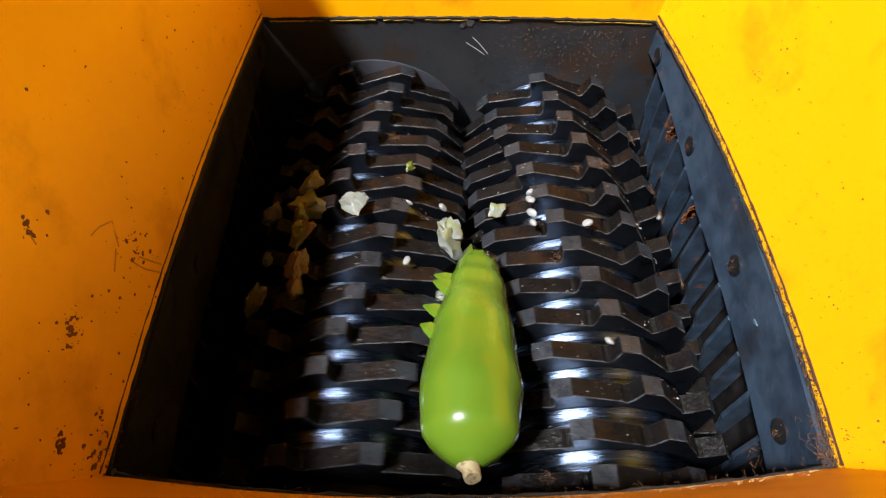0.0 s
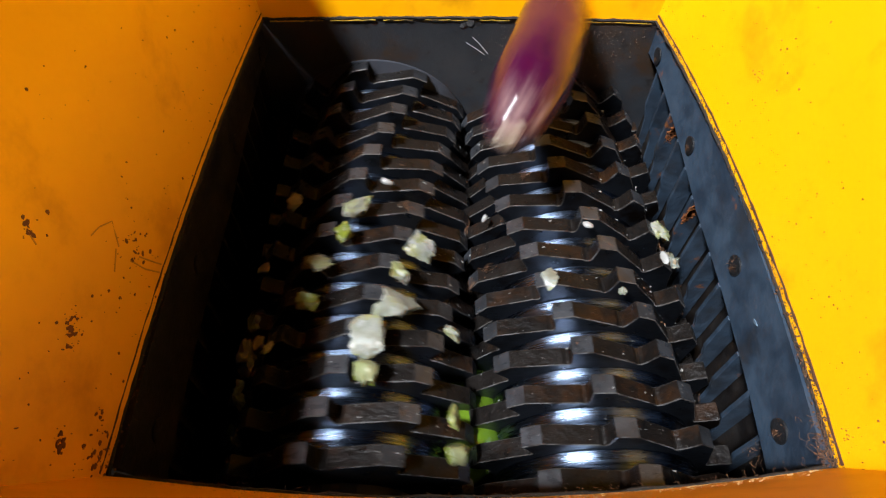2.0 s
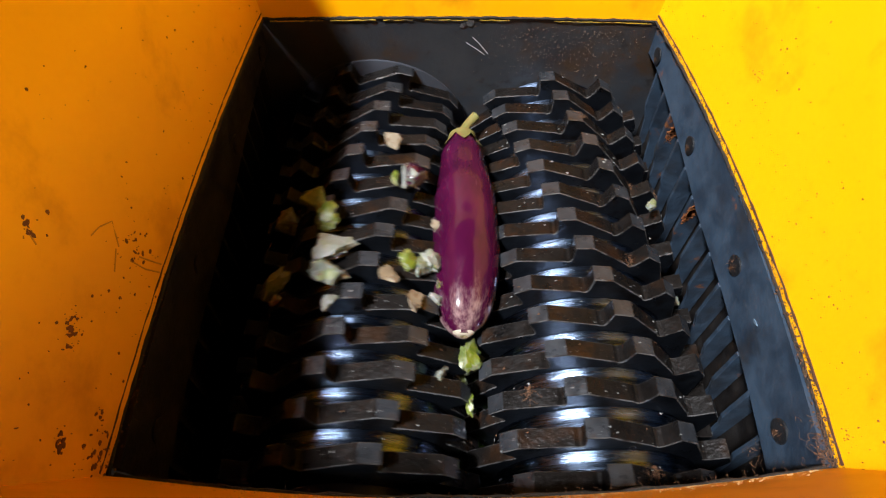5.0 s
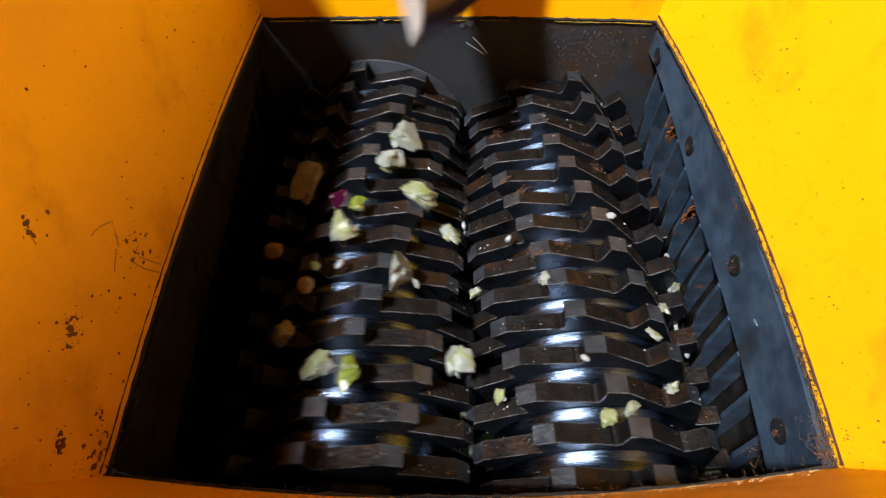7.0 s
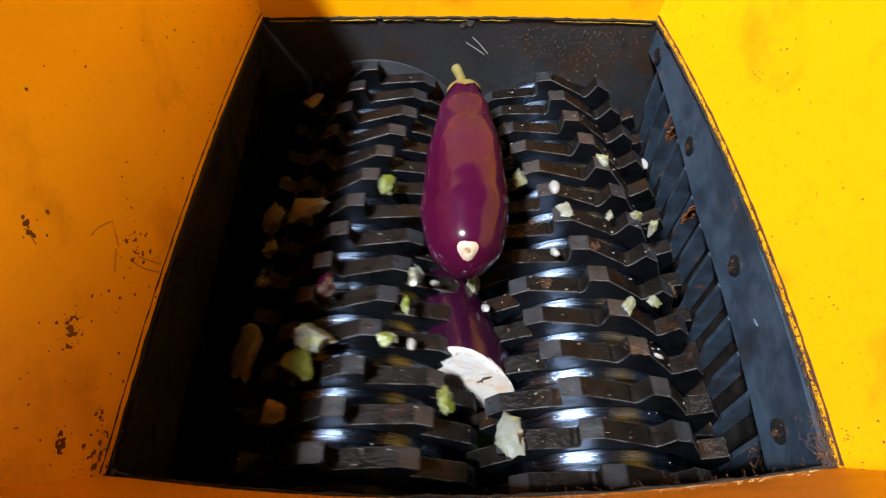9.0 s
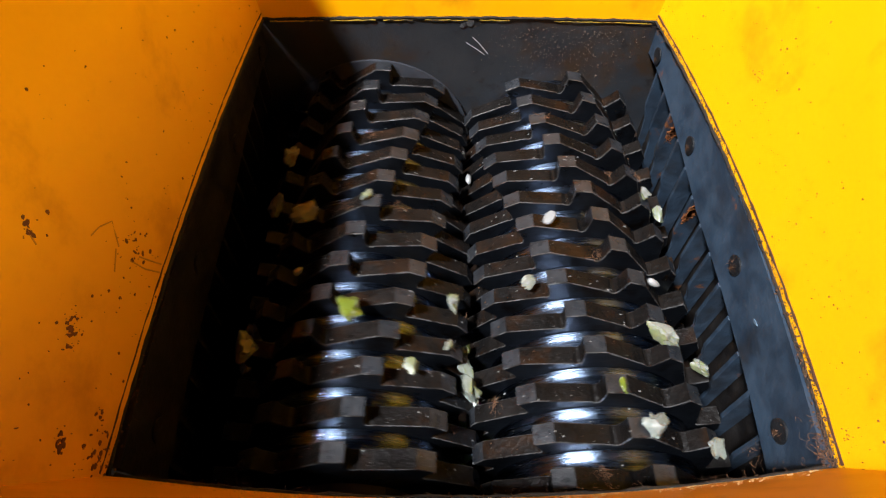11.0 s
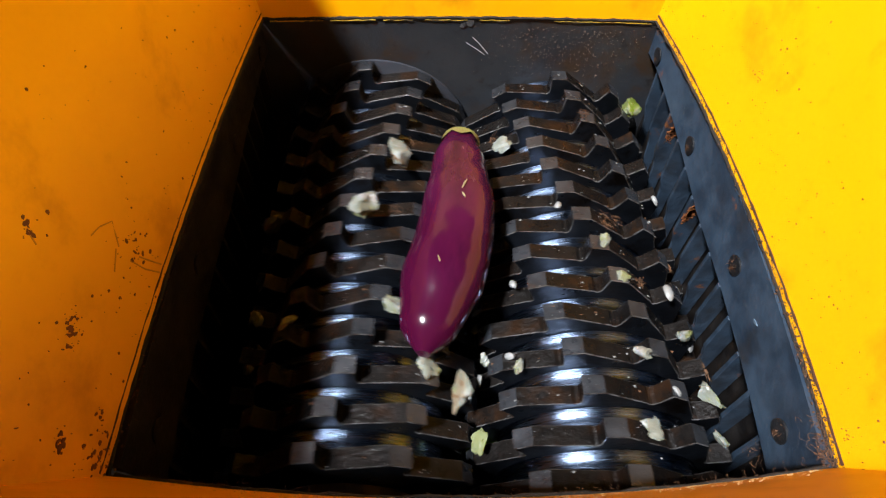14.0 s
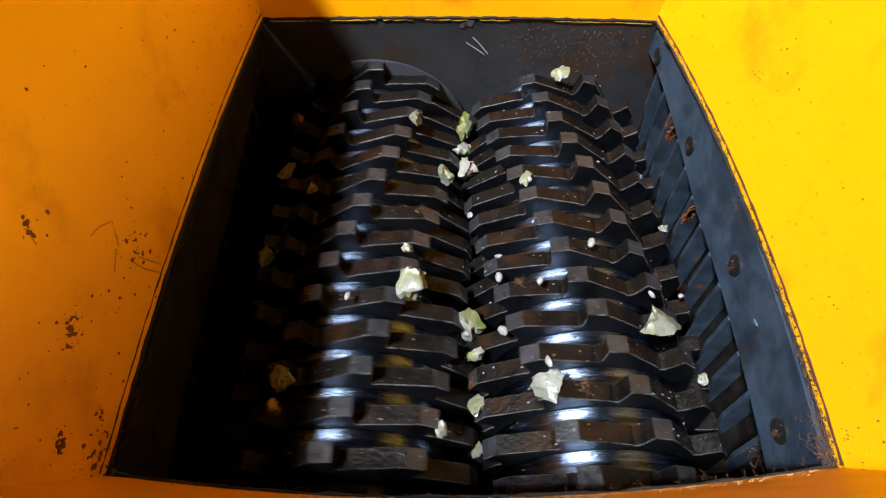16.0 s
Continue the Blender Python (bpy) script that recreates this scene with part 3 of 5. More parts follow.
def flecks(name, material, places, label, category):
    """Thin irregular flecks lying on a sheet. places: point, normal, size."""
    bm = bmesh.new()
    for p, nrm, size in places:
        nrm = Vector(nrm).normalized()
        u = nrm.orthogonal().normalized()
        v = nrm.cross(u)
        k = random.randint(5, 8)
        st = random.uniform(0, math.pi)
        el = random.uniform(0.35, 1.0)
        ring = []
        for i in range(k):
            a = 2 * math.pi * i / k
            r = size * random.uniform(0.55, 1.2)
            x, y = r * math.cos(a), r * math.sin(a) * el
            ring.append(Vector(p) + u * (x * math.cos(st) - y * math.sin(st)) + v * (x * math.sin(st) + y * math.cos(st)))
        top = [bm.verts.new(q + nrm * 0.0006) for q in ring]
        low = [bm.verts.new(q - nrm * 0.0004) for q in ring]
        bm.faces.new(top)
        for i in range(k):
            bm.faces.new((low[i], low[(i + 1) % k], top[(i + 1) % k], top[i]))
    return tagged(new(name, mesh_of(name, bm, material)), label, category, kind="stuff")


def on_side(sx, y, z):
    p = rim(sx, min(max(y, Y0), Y1))
    return Vector((p.x + sx * FLARE * z, y, z)), Vector((-sx, 0, FLARE))


places = []
for sx, count in ((-1, 190), (1, 210)):
    for _ in range(count):
        p, nrm = on_side(sx, random.uniform(-0.02, Y1), abs(random.gauss(0, 0.09)) + 0.003)
        places.append((p, nrm, random.choice((0.0003, 0.0004, 0.0005, 0.0007, 0.0013)) * (1 if sx < 0 else 0.7)))
for sx, y, z, spread, count in ((-1, 0.065, 0.077, 0.006, 26), (-1, 0.073, 0.083, 0.004, 12), (-1, 0.028, 0.026, 0.003, 8), (-1, 0.101, 0.14, 0.008, 10), (-1, 0.150, 0.045, 0.012, 26),
                                (-1, 0.0, 0.055, 0.008, 14), (-1, 0.012, 0.012, 0.010, 14), (-1, -0.002, 0.020, 0.012, 24), (1, 0.326, 0.078, 0.006, 10), (1, 0.24, 0.057, 0.01, 5), (1, 0.1, 0.05, 0.01, 4), (1, 0.015, 0.02, 0.008, 16)):
    for _ in range(count):
        p, nrm = on_side(sx, y + random.gauss(0, spread), max(0.003, z + random.gauss(0, spread)))
        places.append((p, nrm, (0.0004 + 0.0022 * random.random() ** 3) * (1 if sx < 0 else 0.4)))
    for _ in range(4 if count > 9 else 1):
        p, nrm = on_side(sx, y + random.gauss(0, 0.3 * spread), max(0.003, z + random.gauss(0, 0.3 * spread)))
        places.append((p, nrm, random.uniform(0.0014, 0.0028) * (1 if sx < 0 else 0.3)))
flecks("dirt_flecks", mat("brown dirt", (0.17, 0.050, 0.007), 0.8, 0, [], grain=90), places, "brown rust and dirt flecks stuck to the yellow walls", "dirt")
places = []
for _ in range(900):
    y = Y1 * random.random() ** 1.5
    places.append((rim(1, y) + Vector((-random.uniform(-0.003, 0.004) * (1 - 0.6 * y / Y1) - 0.0005, random.uniform(-0.004, 0.004), random.uniform(-0.001, 0.008))),
                   (random.uniform(-1, 0), random.uniform(-1, 1), 1), random.choice((0.0003, 0.0004, 0.0005, 0.0006, 0.0010))))
for _ in range(90):
    places.append((Vector((random.gauss(rim(1, Y0).x - 0.003, 0.005), abs(random.gauss(0.0, 0.012)), 0.001 + abs(random.gauss(0, 0.002)))), (random.uniform(-1, 1), random.uniform(-1, 1), 1), random.choice((0.0003, 0.0004, 0.0006, 0.0009))))
for _ in range(200):
    y = Y1 * random.random()
    places.append((rim(-1, y) + Vector((random.uniform(0.0, 0.008) * (1 - y / Y1), 0, random.uniform(-0.001, 0.001))), (1, random.uniform(-1, 1), 1), random.uniform(0.0004, 0.0012)))
flecks("rim_crumbs", mat("rusty crumbs", (0.055, 0.022, 0.010), 0.9, 0, [], grain=90, tint=(0.11, 0.05, 0.022)), places, "rusty brown crumbs caught on the rim ledge", "crumbs")
places = []
for _ in range(620):
    x = random.uniform(-0.22, 0.24)
    z = abs(random.gauss(0, 0.009)) + 0.001
    places.append(((x, bow(x, Y0).y - LEAN_F * z, z), (0, 1, LEAN_F), random.choice((0.0003, 0.0004, 0.0005, 0.0008))))
flecks("lip_crumbs", mat("light crumbs", (0.68, 0.50, 0.24), 0.8, 0, [], grain=90), places, "light dry crumbs along the front lip", "crumbs")
places = []
for _ in range(420):
    x = random.gauss(0.14, 0.05)
    z = -0.012 - abs(random.gauss(0.02, 0.03))
    if -0.2 < x < 0.24 and z > -0.12:
        places.append(((x, bow(x, Y1).y - 0.0005, z), (0, -1, 0), random.choice((0.0002, 0.00025, 0.0003, 0.0005))))
flecks("pale_specks", mat("pale crumbs", (0.17, 0.125, 0.09), 0.7, 0, [], grain=90), places, "pale dried crumbs spattered on the end plate", "crumbs")
places = []
for y in (RIGHT_Y0 + 8 * PITCH, RIGHT_Y0 + 11 * PITCH):
    for _ in range(420):
        f = random.gauss(0, 0.28)
        places.append(((0.2715 + 0.004 * f + random.gauss(0, 0.0026), y - 0.0028, -0.108 + 0.026 * f + lift(y)), (0, -1, 0), 0.0004 + 0.0020 * random.random() ** 3))
flecks("slot_rust", mat("orange rust", (0.24, 0.075, 0.014), 0.9, 0, [((0.09, 0.03, 0.01), 160, 0.5, 0.1)], grain=90), places, "flaking orange rust in the comb slots", "rust")
flecks("paint_chip", mat("bare blue spot", (0.10, 0.15, 0.20), 0.5, 0.1, [], grain=60), [((bow(X1, 0.136).x - 0.0005, 0.136, -0.040), (-1, 0, 0), 0.0042)], "small bare spot on the blue side plate", "chip")
flecks("bare_patch", mat("rubbed grey plate", (0.10, 0.105, 0.11), 0.5, 0.2, [((0.03, 0.03, 0.03), 90, 0.5, 0.12)], grain=60), [((0.012, bow(0, Y1).y - 0.0005, -0.008), (0, -1, 0), 0.006), ((0.004, bow(0, Y1).y - 0.0005, -0.010), (0, -1, 0), 0.004)],
       "rubbed pale patch under the rear rim", "wear")


def scratch(name, pts, r, material, label):
    bm = bmesh.new()
    tube(bm, pts, [r] * len(pts), 5)
    return tagged(new(name, mesh_of(name, bm, material)), label, "scratch", kind="structure")


yb = bow(0.02, Y1).y
scratch("scratch", [(0.017, yb, -0.028), (0.026, yb, -0.037), (0.0385, yb, -0.053)], 0.0006, PAINTCHIP, "bright scratch on the dark end plate")
scratch("scratch", [(0.009, yb, -0.036), (0.022, yb, -0.045), (0.034, yb, -0.054)], 0.0005, PAINTCHIP, "bright scratch on the dark end plate")
STREAK = mat("brown smear", (0.56, 0.235, 0.003), 0.6, 0, [], grain=60)
for marks in (((0.132, 0.094), (0.143, 0.09), (0.155, 0.081), (0.149, 0.073), (0.143, 0.065)), ((0.14, 0.067), (0.124, 0.06)), ((0.151, 0.04), (0.157, 0.025), (0.163, 0.011)), ((0.142, 0.048), (0.147, 0.028), (0.156, 0.009)), ((0.102, 0.142), (0.1, 0.137), (0.098, 0.131))):
    scratch("smear", [on_side(-1, y, z)[0] for y, z in marks], 0.0007, STREAK, "thin brown smear on the yellow wall")


# ---- vegetables ----
def spline(keys, s):
    """A smooth value at s from rows (s, value)."""
    for (a, p), (b, q) in zip(keys, keys[1:]):
        if s <= b:
            f = max(0.0, (s - a) / (b - a))
            return p + (q - p) * f * f * (3 - 2 * f)
    return keys[-1][1]


def eggplant(label, skin, length, radii, bend, calyx_len=0.03, stem_len=0.04, stem_bend=0.01, cut=None, torn=0.0, pale=True, sepals=6, flesh=None, scar=(0.011, 0)):
    """An eggplant along +y from its blossom end. radii: rows (share of length, metres). bend: rows (share, sideways x, up z).
    cut: slope of a clean cut across the blossom end, or None."""
    ob = empty("eggplant", label=label, category="eggplant")
    n, sides = 40, 28
    pts, rr = [], []
    for i in range(n + 1):
        s = i / n
        pts.append(Vector((spline([(k[0], k[1]) for k in bend], s), length * s, spline([(k[0], k[2]) for k in bend], s))))
        rr.append(max(0.0015, spline(radii, s)))
    if cut is None:
        for i in range(6):
            s = (i + 0.3) / 6
            rr[i] *= math.sqrt(max(0.0, 1 - (1 - s) ** 2)) * 0.97 + 0.03
    ph = random.uniform(0, 6)
    bm = bmesh.new()
    lump = lambda i, a: 1 + 0.025 * math.sin(3 * a + ph + i * 0.03) + 0.015 * math.sin(5 * a - i * 0.11)
    rings = tube(bm, pts, rr, sides, caps=cut is None, squash=lump)
    if cut is not None:
        for v in rings[0]:
            v.co.y += cut[0] * (v.co.x - pts[0].x) + cut[1] * (v.co.z - pts[0].z)
        for v in rings[1]:
            v.co.y = max(v.co.y, cut[0] * (v.co.x - pts[0].x) + cut[1] * (v.co.z - pts[0].z) + 0.003)
        for j in range(2, 8):
            for v in rings[j]:
                v.co.y = max(v.co.y, cut[0] * (v.co.x - pts[0].x) + cut[1] * (v.co.z - pts[0].z) + 0.003 * j)
        for v in rings[0]:
            v.co.y -= random.uniform(0, 0.0016)
        loop = [v.co.copy() for v in rings[0]]
        bm.faces.new(rings[-1])
    for v in bm.verts:
        v.co += Vector((1, 0, 1)) * (0.0011 * noise.noise(v.co * 48 + Vector((ph, 0, 0)))) + Vector((-1, 0, 1)) * (0.0011 * noise.noise(v.co * 40 + Vector((0, ph, 5))))
    if torn:
        for k, v in enumerate(rings[-1]):
            v.co.y += torn * random.uniform(-1, 1)
        for k, v in enumerate(rings[-2]):
            v.co.y += 0.5 * torn * random.uniform(-1, 1)
    bmesh.ops.recalc_face_normals(bm, faces=bm.faces[:])
    body = part("body", bm, skin, ob, smooth=True)
    if cut is not None:
        fm = bmesh.new()
        c = sum(loop, Vector()) / len(loop)
        outer = [fm.verts.new(q + Vector((0, -0.0012, 0))) for q in loop]
        prev = outer
        for f in (0.96, 0.8, 0.55, 0.3):
            ring = [fm.verts.new(c + (q - c) * f + Vector((0, -0.0020 - 0.0024 * random.random(), 0))) for q in loop]
            for k in range(len(loop)):
                j = (k + 1) % len(loop)
                fm.faces.new((prev[k], prev[j], ring[j], ring[k]))
            prev = ring
        fm.faces.new(prev)
        back = [fm.verts.new(q + Vector((0, 0.002, 0))) for q in loop]
        for k in range(len(loop)):
            j = (k + 1) % len(loop)
            fm.faces.new((back[k], back[j], outer[j], outer[k]))
        bmesh.ops.recalc_face_normals(fm, faces=fm.faces[:])
        part("cut_face", fm, flesh or FLESH, ob, "cream cut flesh with brown seeds", True)
    elif pale:
        pm = bmesh.new()
        base, r0 = pts[0], scar[0]
        prevr = None
        for f, dy in ((1.0, 0.0032), (0.8, 0.0016), (0.5, 0.0004), (0.32, 0.0001), (0.14, 0.0008)):
            ring = []
            for k in range(16):
                a = 2 * math.pi * k / 16
                w = r0 * f * (1 + 0.12 * math.sin(3 * a))
                ring.append(pm.verts.new((base.x + w * math.cos(a), base.y - 0.0012 + dy, base.z + w * math.sin(a))))
            if prevr:
                for k in range(16):
                    pm.faces.new((prevr[k], prevr[(k + 1) % 16], ring[(k + 1) % 16], ring[k]))
            prevr = ring
        pm.faces.new(prevr)
        bmesh.ops.rotate(pm, cent=(base.x, base.y + 0.039, base.z + 0.002), matrix=Matrix.Rotation(radians(scar[1]), 3, "X"), verts=pm.verts[:])
        bmesh.ops.recalc_face_normals(pm, faces=pm.faces[:])
        pm.faces.ensure_lookup_table()
        for f in pm.faces[-17:]:
            f.material_index = 1
        part("blossom_scar", pm, (PALE, STEMCUT), ob, "pale round blossom scar", True)
    if calyx_len:
        cm = bmesh.new()
        top = len(pts) - 1
        rows = []
        for j in range(7):
            f = j / 6
            s = 1.0 - (calyx_len / length) * (1 - f)
            cx, cz = spline([(k[0], k[1]) for k in bend], s), spline([(k[0], k[2]) for k in bend], s)
            r = max(0.004, spline(radii, s)) * (1.06 if f < 0.8 else 1.0) + 0.0012
            ring = []
            for k in range(36):
                a = 2 * math.pi * k / 36
                saw = abs(((k * sepals / 36.0) % 1.0) - 0.5) * 2
                y = length * s + (1 - f) * calyx_len * 0.75 * saw
                rk = max(0.004, spline(radii, min(1.0, y / length))) * 1.05 + 0.0012
                ring.append(cm.verts.new((cx + rk * math.cos(a), y, cz + rk * math.sin(a))))
            rows.append(ring)
        for a, b in zip(rows, rows[1:]):
            for k in range(36):
                cm.faces.new((a[k], a[(k + 1) % 36], b[(k + 1) % 36], b[k]))
        cm.faces.new(rows[-1])
        bmesh.ops.recalc_face_normals(cm, faces=cm.faces[:])
        part("calyx", cm, CALYX, ob, "dull green pointed calyx", True)
    if stem_len:
        sm = bmesh.new()
        p = pts[-1]
        e = max(0.005, rr[-1])
        k = [(0.0, 0.9 * e), (0.25, 0.0075), (0.6, 0.0058), (0.95, 0.0066), (1.0, 0.0068)]
        tube(sm, [p + Vector((stem_bend * f * f, stem_len * f - 0.002, 0.3 * stem_bend * f)) for f, _ in k], [min(r, 0.012) for _, r in k], 10)
        part("stem", sm, CALYX if torn == 0 else STEMCUT, ob, "short woody stem", True)
    return ob


EGG_A = eggplant("shiny purple eggplant with a pale blossom end and stem", PURPLE_PALE, 0.285,
                 [(0, 0.024), (0.08, 0.030), (0.30, 0.0385), (0.60, 0.037), (0.85, 0.029), (1.0, 0.016)], [(0, 0, 0), (0.5, 0.004, 0.004), (1, 0, 0)], 0.030, 0.037, 0.018)
EGG_B = eggplant("dark curved eggplant with its end sliced off", PURPLE_DARK, 0.285,
                 [(0, 0.045), (0.3, 0.041), (0.6, 0.032), (0.85, 0.025), (1.0, 0.014)], [(0, 0.002, 0.0), (0.5, -0.030, 0.0), (1, 0, 0)], 0.020, 0.004, 0.0, cut=(-0.45, 0.02))
EGG_C = eggplant("plump purple eggplant with a white blossom scar", PURPLE, 0.265,
                 [(0, 0.030), (0.08, 0.038), (0.28, 0.046), (0.55, 0.043), (0.82, 0.033), (1.0, 0.020)], [(0, 0, 0), (0.5, 0.0, 0.003), (1, 0, 0)], 0.014, 0.055, -0.010, scar=(0.0100, -42))
EGG_D = eggplant("long purple eggplant with a large green calyx and cut end", PURPLE_MID, 0.325,
                 [(0, 0.034), (0.2, 0.036), (0.4, 0.032), (0.65, 0.027), (0.9, 0.023), (1.0, 0.010)], [(0, 0.010, 0), (0.35, -0.005, 0.0), (0.7, 0.004, 0), (1, 0, 0)], 0.085, 0.024, -0.006,
                 cut=(0.15, 0.30), sepals=4)
EGG_E = eggplant("long purple eggplant with scratched skin", PURPLE, 0.290,
                 [(0, 0.020), (0.08, 0.030), (0.30, 0.042), (0.6, 0.040), (0.85, 0.032), (1.0, 0.021)], [(0, 0, 0), (0.5, 0.012, 0.004), (1, 0, 0)], 0.015, 0.012, 0.006, pale=False)
for x, y, ln, lean in ((0.014, 0.172, 0.013, 0.25), (0.018, 0.160, 0.006, -0.6), (-0.010, 0.112, 0.005, 0.5), (0.004, 0.075, 0.007, -0.4)):
    top = 0.004 + math.sqrt(0.0405 ** 2 - (x - 0.011) ** 2) - 0.0006
    gm = bmesh.new()
    tube(gm, [(x, y, top), (x + 0.4 * lean * ln, y + 0.5 * ln, top), (x + lean * ln, y + ln, top)], [0.0005, 0.0010, 0.0004], 6)
    part("scratch_mark", gm, STEMCUT, EGG_E, "pale scratch in the purple skin", True)
fm = bmesh.new()
tube(fm, [(0.006 + 0.003 * math.sin(i * 1.7), 0.045 + i * 0.012, -0.028 - 0.003 * math.cos(i * 2.3)) for i in range(18)],
     [0.006 + 0.014 * math.sin(math.pi * (i + 0.6) / 18.2) + 0.006 * random.random() for i in range(18)], 14, squash=lambda i, a: random.uniform(0.85, 1.15))
part("torn_flesh", fm, FLESH, EGG_E, "ragged white flesh bared along the torn underside", False)
EGG_G = eggplant("light green eggplant with a torn end", GREEN, 0.224,
                 [(0, 0.028), (0.10, 0.039), (0.28, 0.0435), (0.55, 0.039), (0.80, 0.030), (0.93, 0.024), (1.0, 0.018)], [(0, 0, 0), (0.5, 0.0, 0.002), (1, 0.004, 0)], 0, 0, torn=0.012, pale=False)
gm = bmesh.new()
tube(gm, [(0, 0.004, 0), (0.002, -0.003, 0.002), (0.003, -0.009, 0.003), (0.0035, -0.011, 0.0035)], [0.011, 0.0074, 0.0072, 0.0066], 12)
part("stem", gm, STEMCUT, EGG_G, "stubby dry stem end", True)
gm = bmesh.new()
for k in range(9):
    a = 2 * math.pi * k / 9
    c = Vector((0.004 + 0.010 * math.cos(a), 0.205, 0.002 + 0.010 * math.sin(a)))
    ln = random.uniform(0.014, 0.034)
    tube(gm, [c, c + Vector((0.001, ln * 0.6, 0.001)), c + Vector((0.003 * math.cos(a), ln, 0.003 * math.sin(a)))], [0.0085, 0.0065, 0.002], 7, squash=lambda i, a: random.uniform(0.7, 1.25))
part("torn_flesh", gm, FLESH_GREEN, EGG_G, "ragged pale green flesh")
gm = bmesh.new()
for y, ln, up in ((0.122, 0.015, 0.010), (0.150, 0.019, 0.004), (0.176, 0.016, 0.012), (0.196, 0.020, 0.0)):
    x = -spline([(0, 0.028), (0.28, 0.0435), (0.55, 0.039), (0.80, 0.030), (1.0, 0.018)], y / 0.224) + 0.006
    tube(gm, [(x + 0.004, y - 0.004, up), (x - 0.5 * ln, y + 0.002, up + 0.001), (x - ln, y + 0.008, up - 0.002)], [0.011, 0.0065, 0.0012], 8, squash=lambda i, a: 0.55 + 0.45 * abs(math.cos(a)))
part("torn_skin", gm, GREEN, EGG_G, "points of torn green skin", True)


# ---- shredded bits that ride on the rotors ----
KINDS = {
    "F": ((WET, FLESH_GREEN), "ragged white chunk of shredded eggplant flesh"),
    "FO": ((FLESH_OLD, WET), "browned ragged chunk of eggplant flesh"),
    "FG": ((FLESH_GREEN, WET), "pale greenish chunk of shredded eggplant"),
    "G": ((FLESH_GREEN, SKIN_GREEN), "chunk of green eggplant with some skin"),
    "GS": ((SKIN_GREEN, FLESH_GREEN), "torn piece of bright green eggplant skin"),
    "OLD": ((FLESH_OLD, FLESH_OLD), "brown soggy scrap of old eggplant"),
    "P": ((WET, PURPLE), "scrap of purple eggplant skin with flesh"),
    "S": ((SEED, SEED), "small white bit of seedy pulp"),
}
RIDERS = []
DICE = random.Random(7)


def chunk(kind, size, *passes):
    """A scrap of that radius. passes: seconds, rotor, the angle at which it then stands, place along the rotor."""
    mats, label = KINDS[kind]
    seed = random.uniform(0, 90)
    bm = bmesh.new()
    bmesh.ops.create_icosphere(bm, subdivisions=2 if kind == "S" else 3, radius=1.0)
    shape = Vector((random.uniform(0.95, 1.3), random.uniform(0.75, 1.1), random.uniform(0.6, 0.85)))
    if kind == "S":
        shape = Vector((1.0, 0.62, 0.5))
    rough = 0.15 if kind == "S" else 0.55
    planes = [(Vector((random.gauss(0, 1), random.gauss(0, 1), random.gauss(0, 1))).normalized(), random.uniform(0.35, 0.8)) for _ in range(1 if kind == "S" else 5)]
    for v in bm.verts:
        q = v.co * 0.9 + Vector((seed, 0, 0))
        f = 1.12 + rough * noise.noise(q) + (0.9 * rough) * noise.noise(q * 2.1)
        c = v.co * f
        for nrm, d in planes:
            over = c.dot(nrm) - d
            if over > 0:
                c -= nrm * over * 0.9
        c *= 1 + (0.55 * rough) * noise.noise(q * 3.4) + (0.12 * rough) * noise.noise(q * 8.0)
        v.co = Vector((c.x * shape.x, c.y * shape.y, c.z * shape.z)) * size * (0.85 if kind == "S" else 1.0)
    bm.normal_update()
    for f in bm.faces:
        if f.normal.z > (0.8 if kind == "F" else -0.1 if kind == "FO" else 0.55 if kind in ("G", "P") else 0.2) - 0.4 * noise.noise(f.calc_center_median() * 60 + Vector((seed, 3, 0))):
            f.material_index = 1
    ob = new("pulp_bit" if kind == "S" else "eggplant_chunk", mesh_of("chunk", bm, mats, True))
    tagged(ob, label, "vegetable scrap", "shredded scraps")
    more = []
    if kind != "S":
        for times in ((4.6, 5.2, 5.8), (9.7, 10.3, 10.9)):
            for t in times:
                if all(abs(t - q[0]) > (2.5 if q[1] == "L" else 3.8) for q in passes) and DICE.random() < 0.4:
                    more.append((t, "L", DICE.uniform(-25, 50), DICE.uniform(0.09, 0.40)))
                    break
    RIDERS.append((ob, size, random.uniform(0, 360), passes + tuple(more)))


chunk("F", 0.0190, (0, "L", 29, 0.280), (3.5, "L", -5, 0.136), (7, "L", 48, 0.128), (16, "L", 42, 0.195))
chunk("F", 0.0180, (2.5, "L", -18, 0.218), (9, "L", -12, 0.133))
chunk("F", 0.0179, (0, "L", 40, 0.269), (3.5, "L", -5, 0.177), (12, "L", 9, 0.194), (15, "L", -10, 0.291))
chunk("F", 0.0152, (2, "L", 30, 0.243), (6.5, "L", 22, 0.101), (13, "L", -5, 0.079))
chunk("F", 0.0151, (1, "L", 16, 0.324), (7, "L", 31, 0.312), (11.5, "L", -9, 0.182), (16, "L", 69, 0.180))
chunk("F", 0.0133, (1, "L", 84, 0.327), (7, "L", -7, 0.100), (12, "L", 32, 0.112))
chunk("F", 0.0127, (3.5, "L", 59, 0.131), (12.5, "L", 18, 0.210), (16, "L", 78, 0.446))
chunk("F", 0.0121, (2, "L", 2, 0.284), (8, "L", -11, 0.286), (12, "L", -2, 0.284))
chunk("F", 0.0115, (2, "L", 21, 0.203), (16, "L", 60, 0.364))
chunk("F", 0.0109, (4, "L", 6, 0.103), (8, "L", -22, 0.254), (13, "R", -42, 0.020))
chunk("F", 0.0104, (8, "R", 1, 0.229), (16, "R", -18, 0.511))
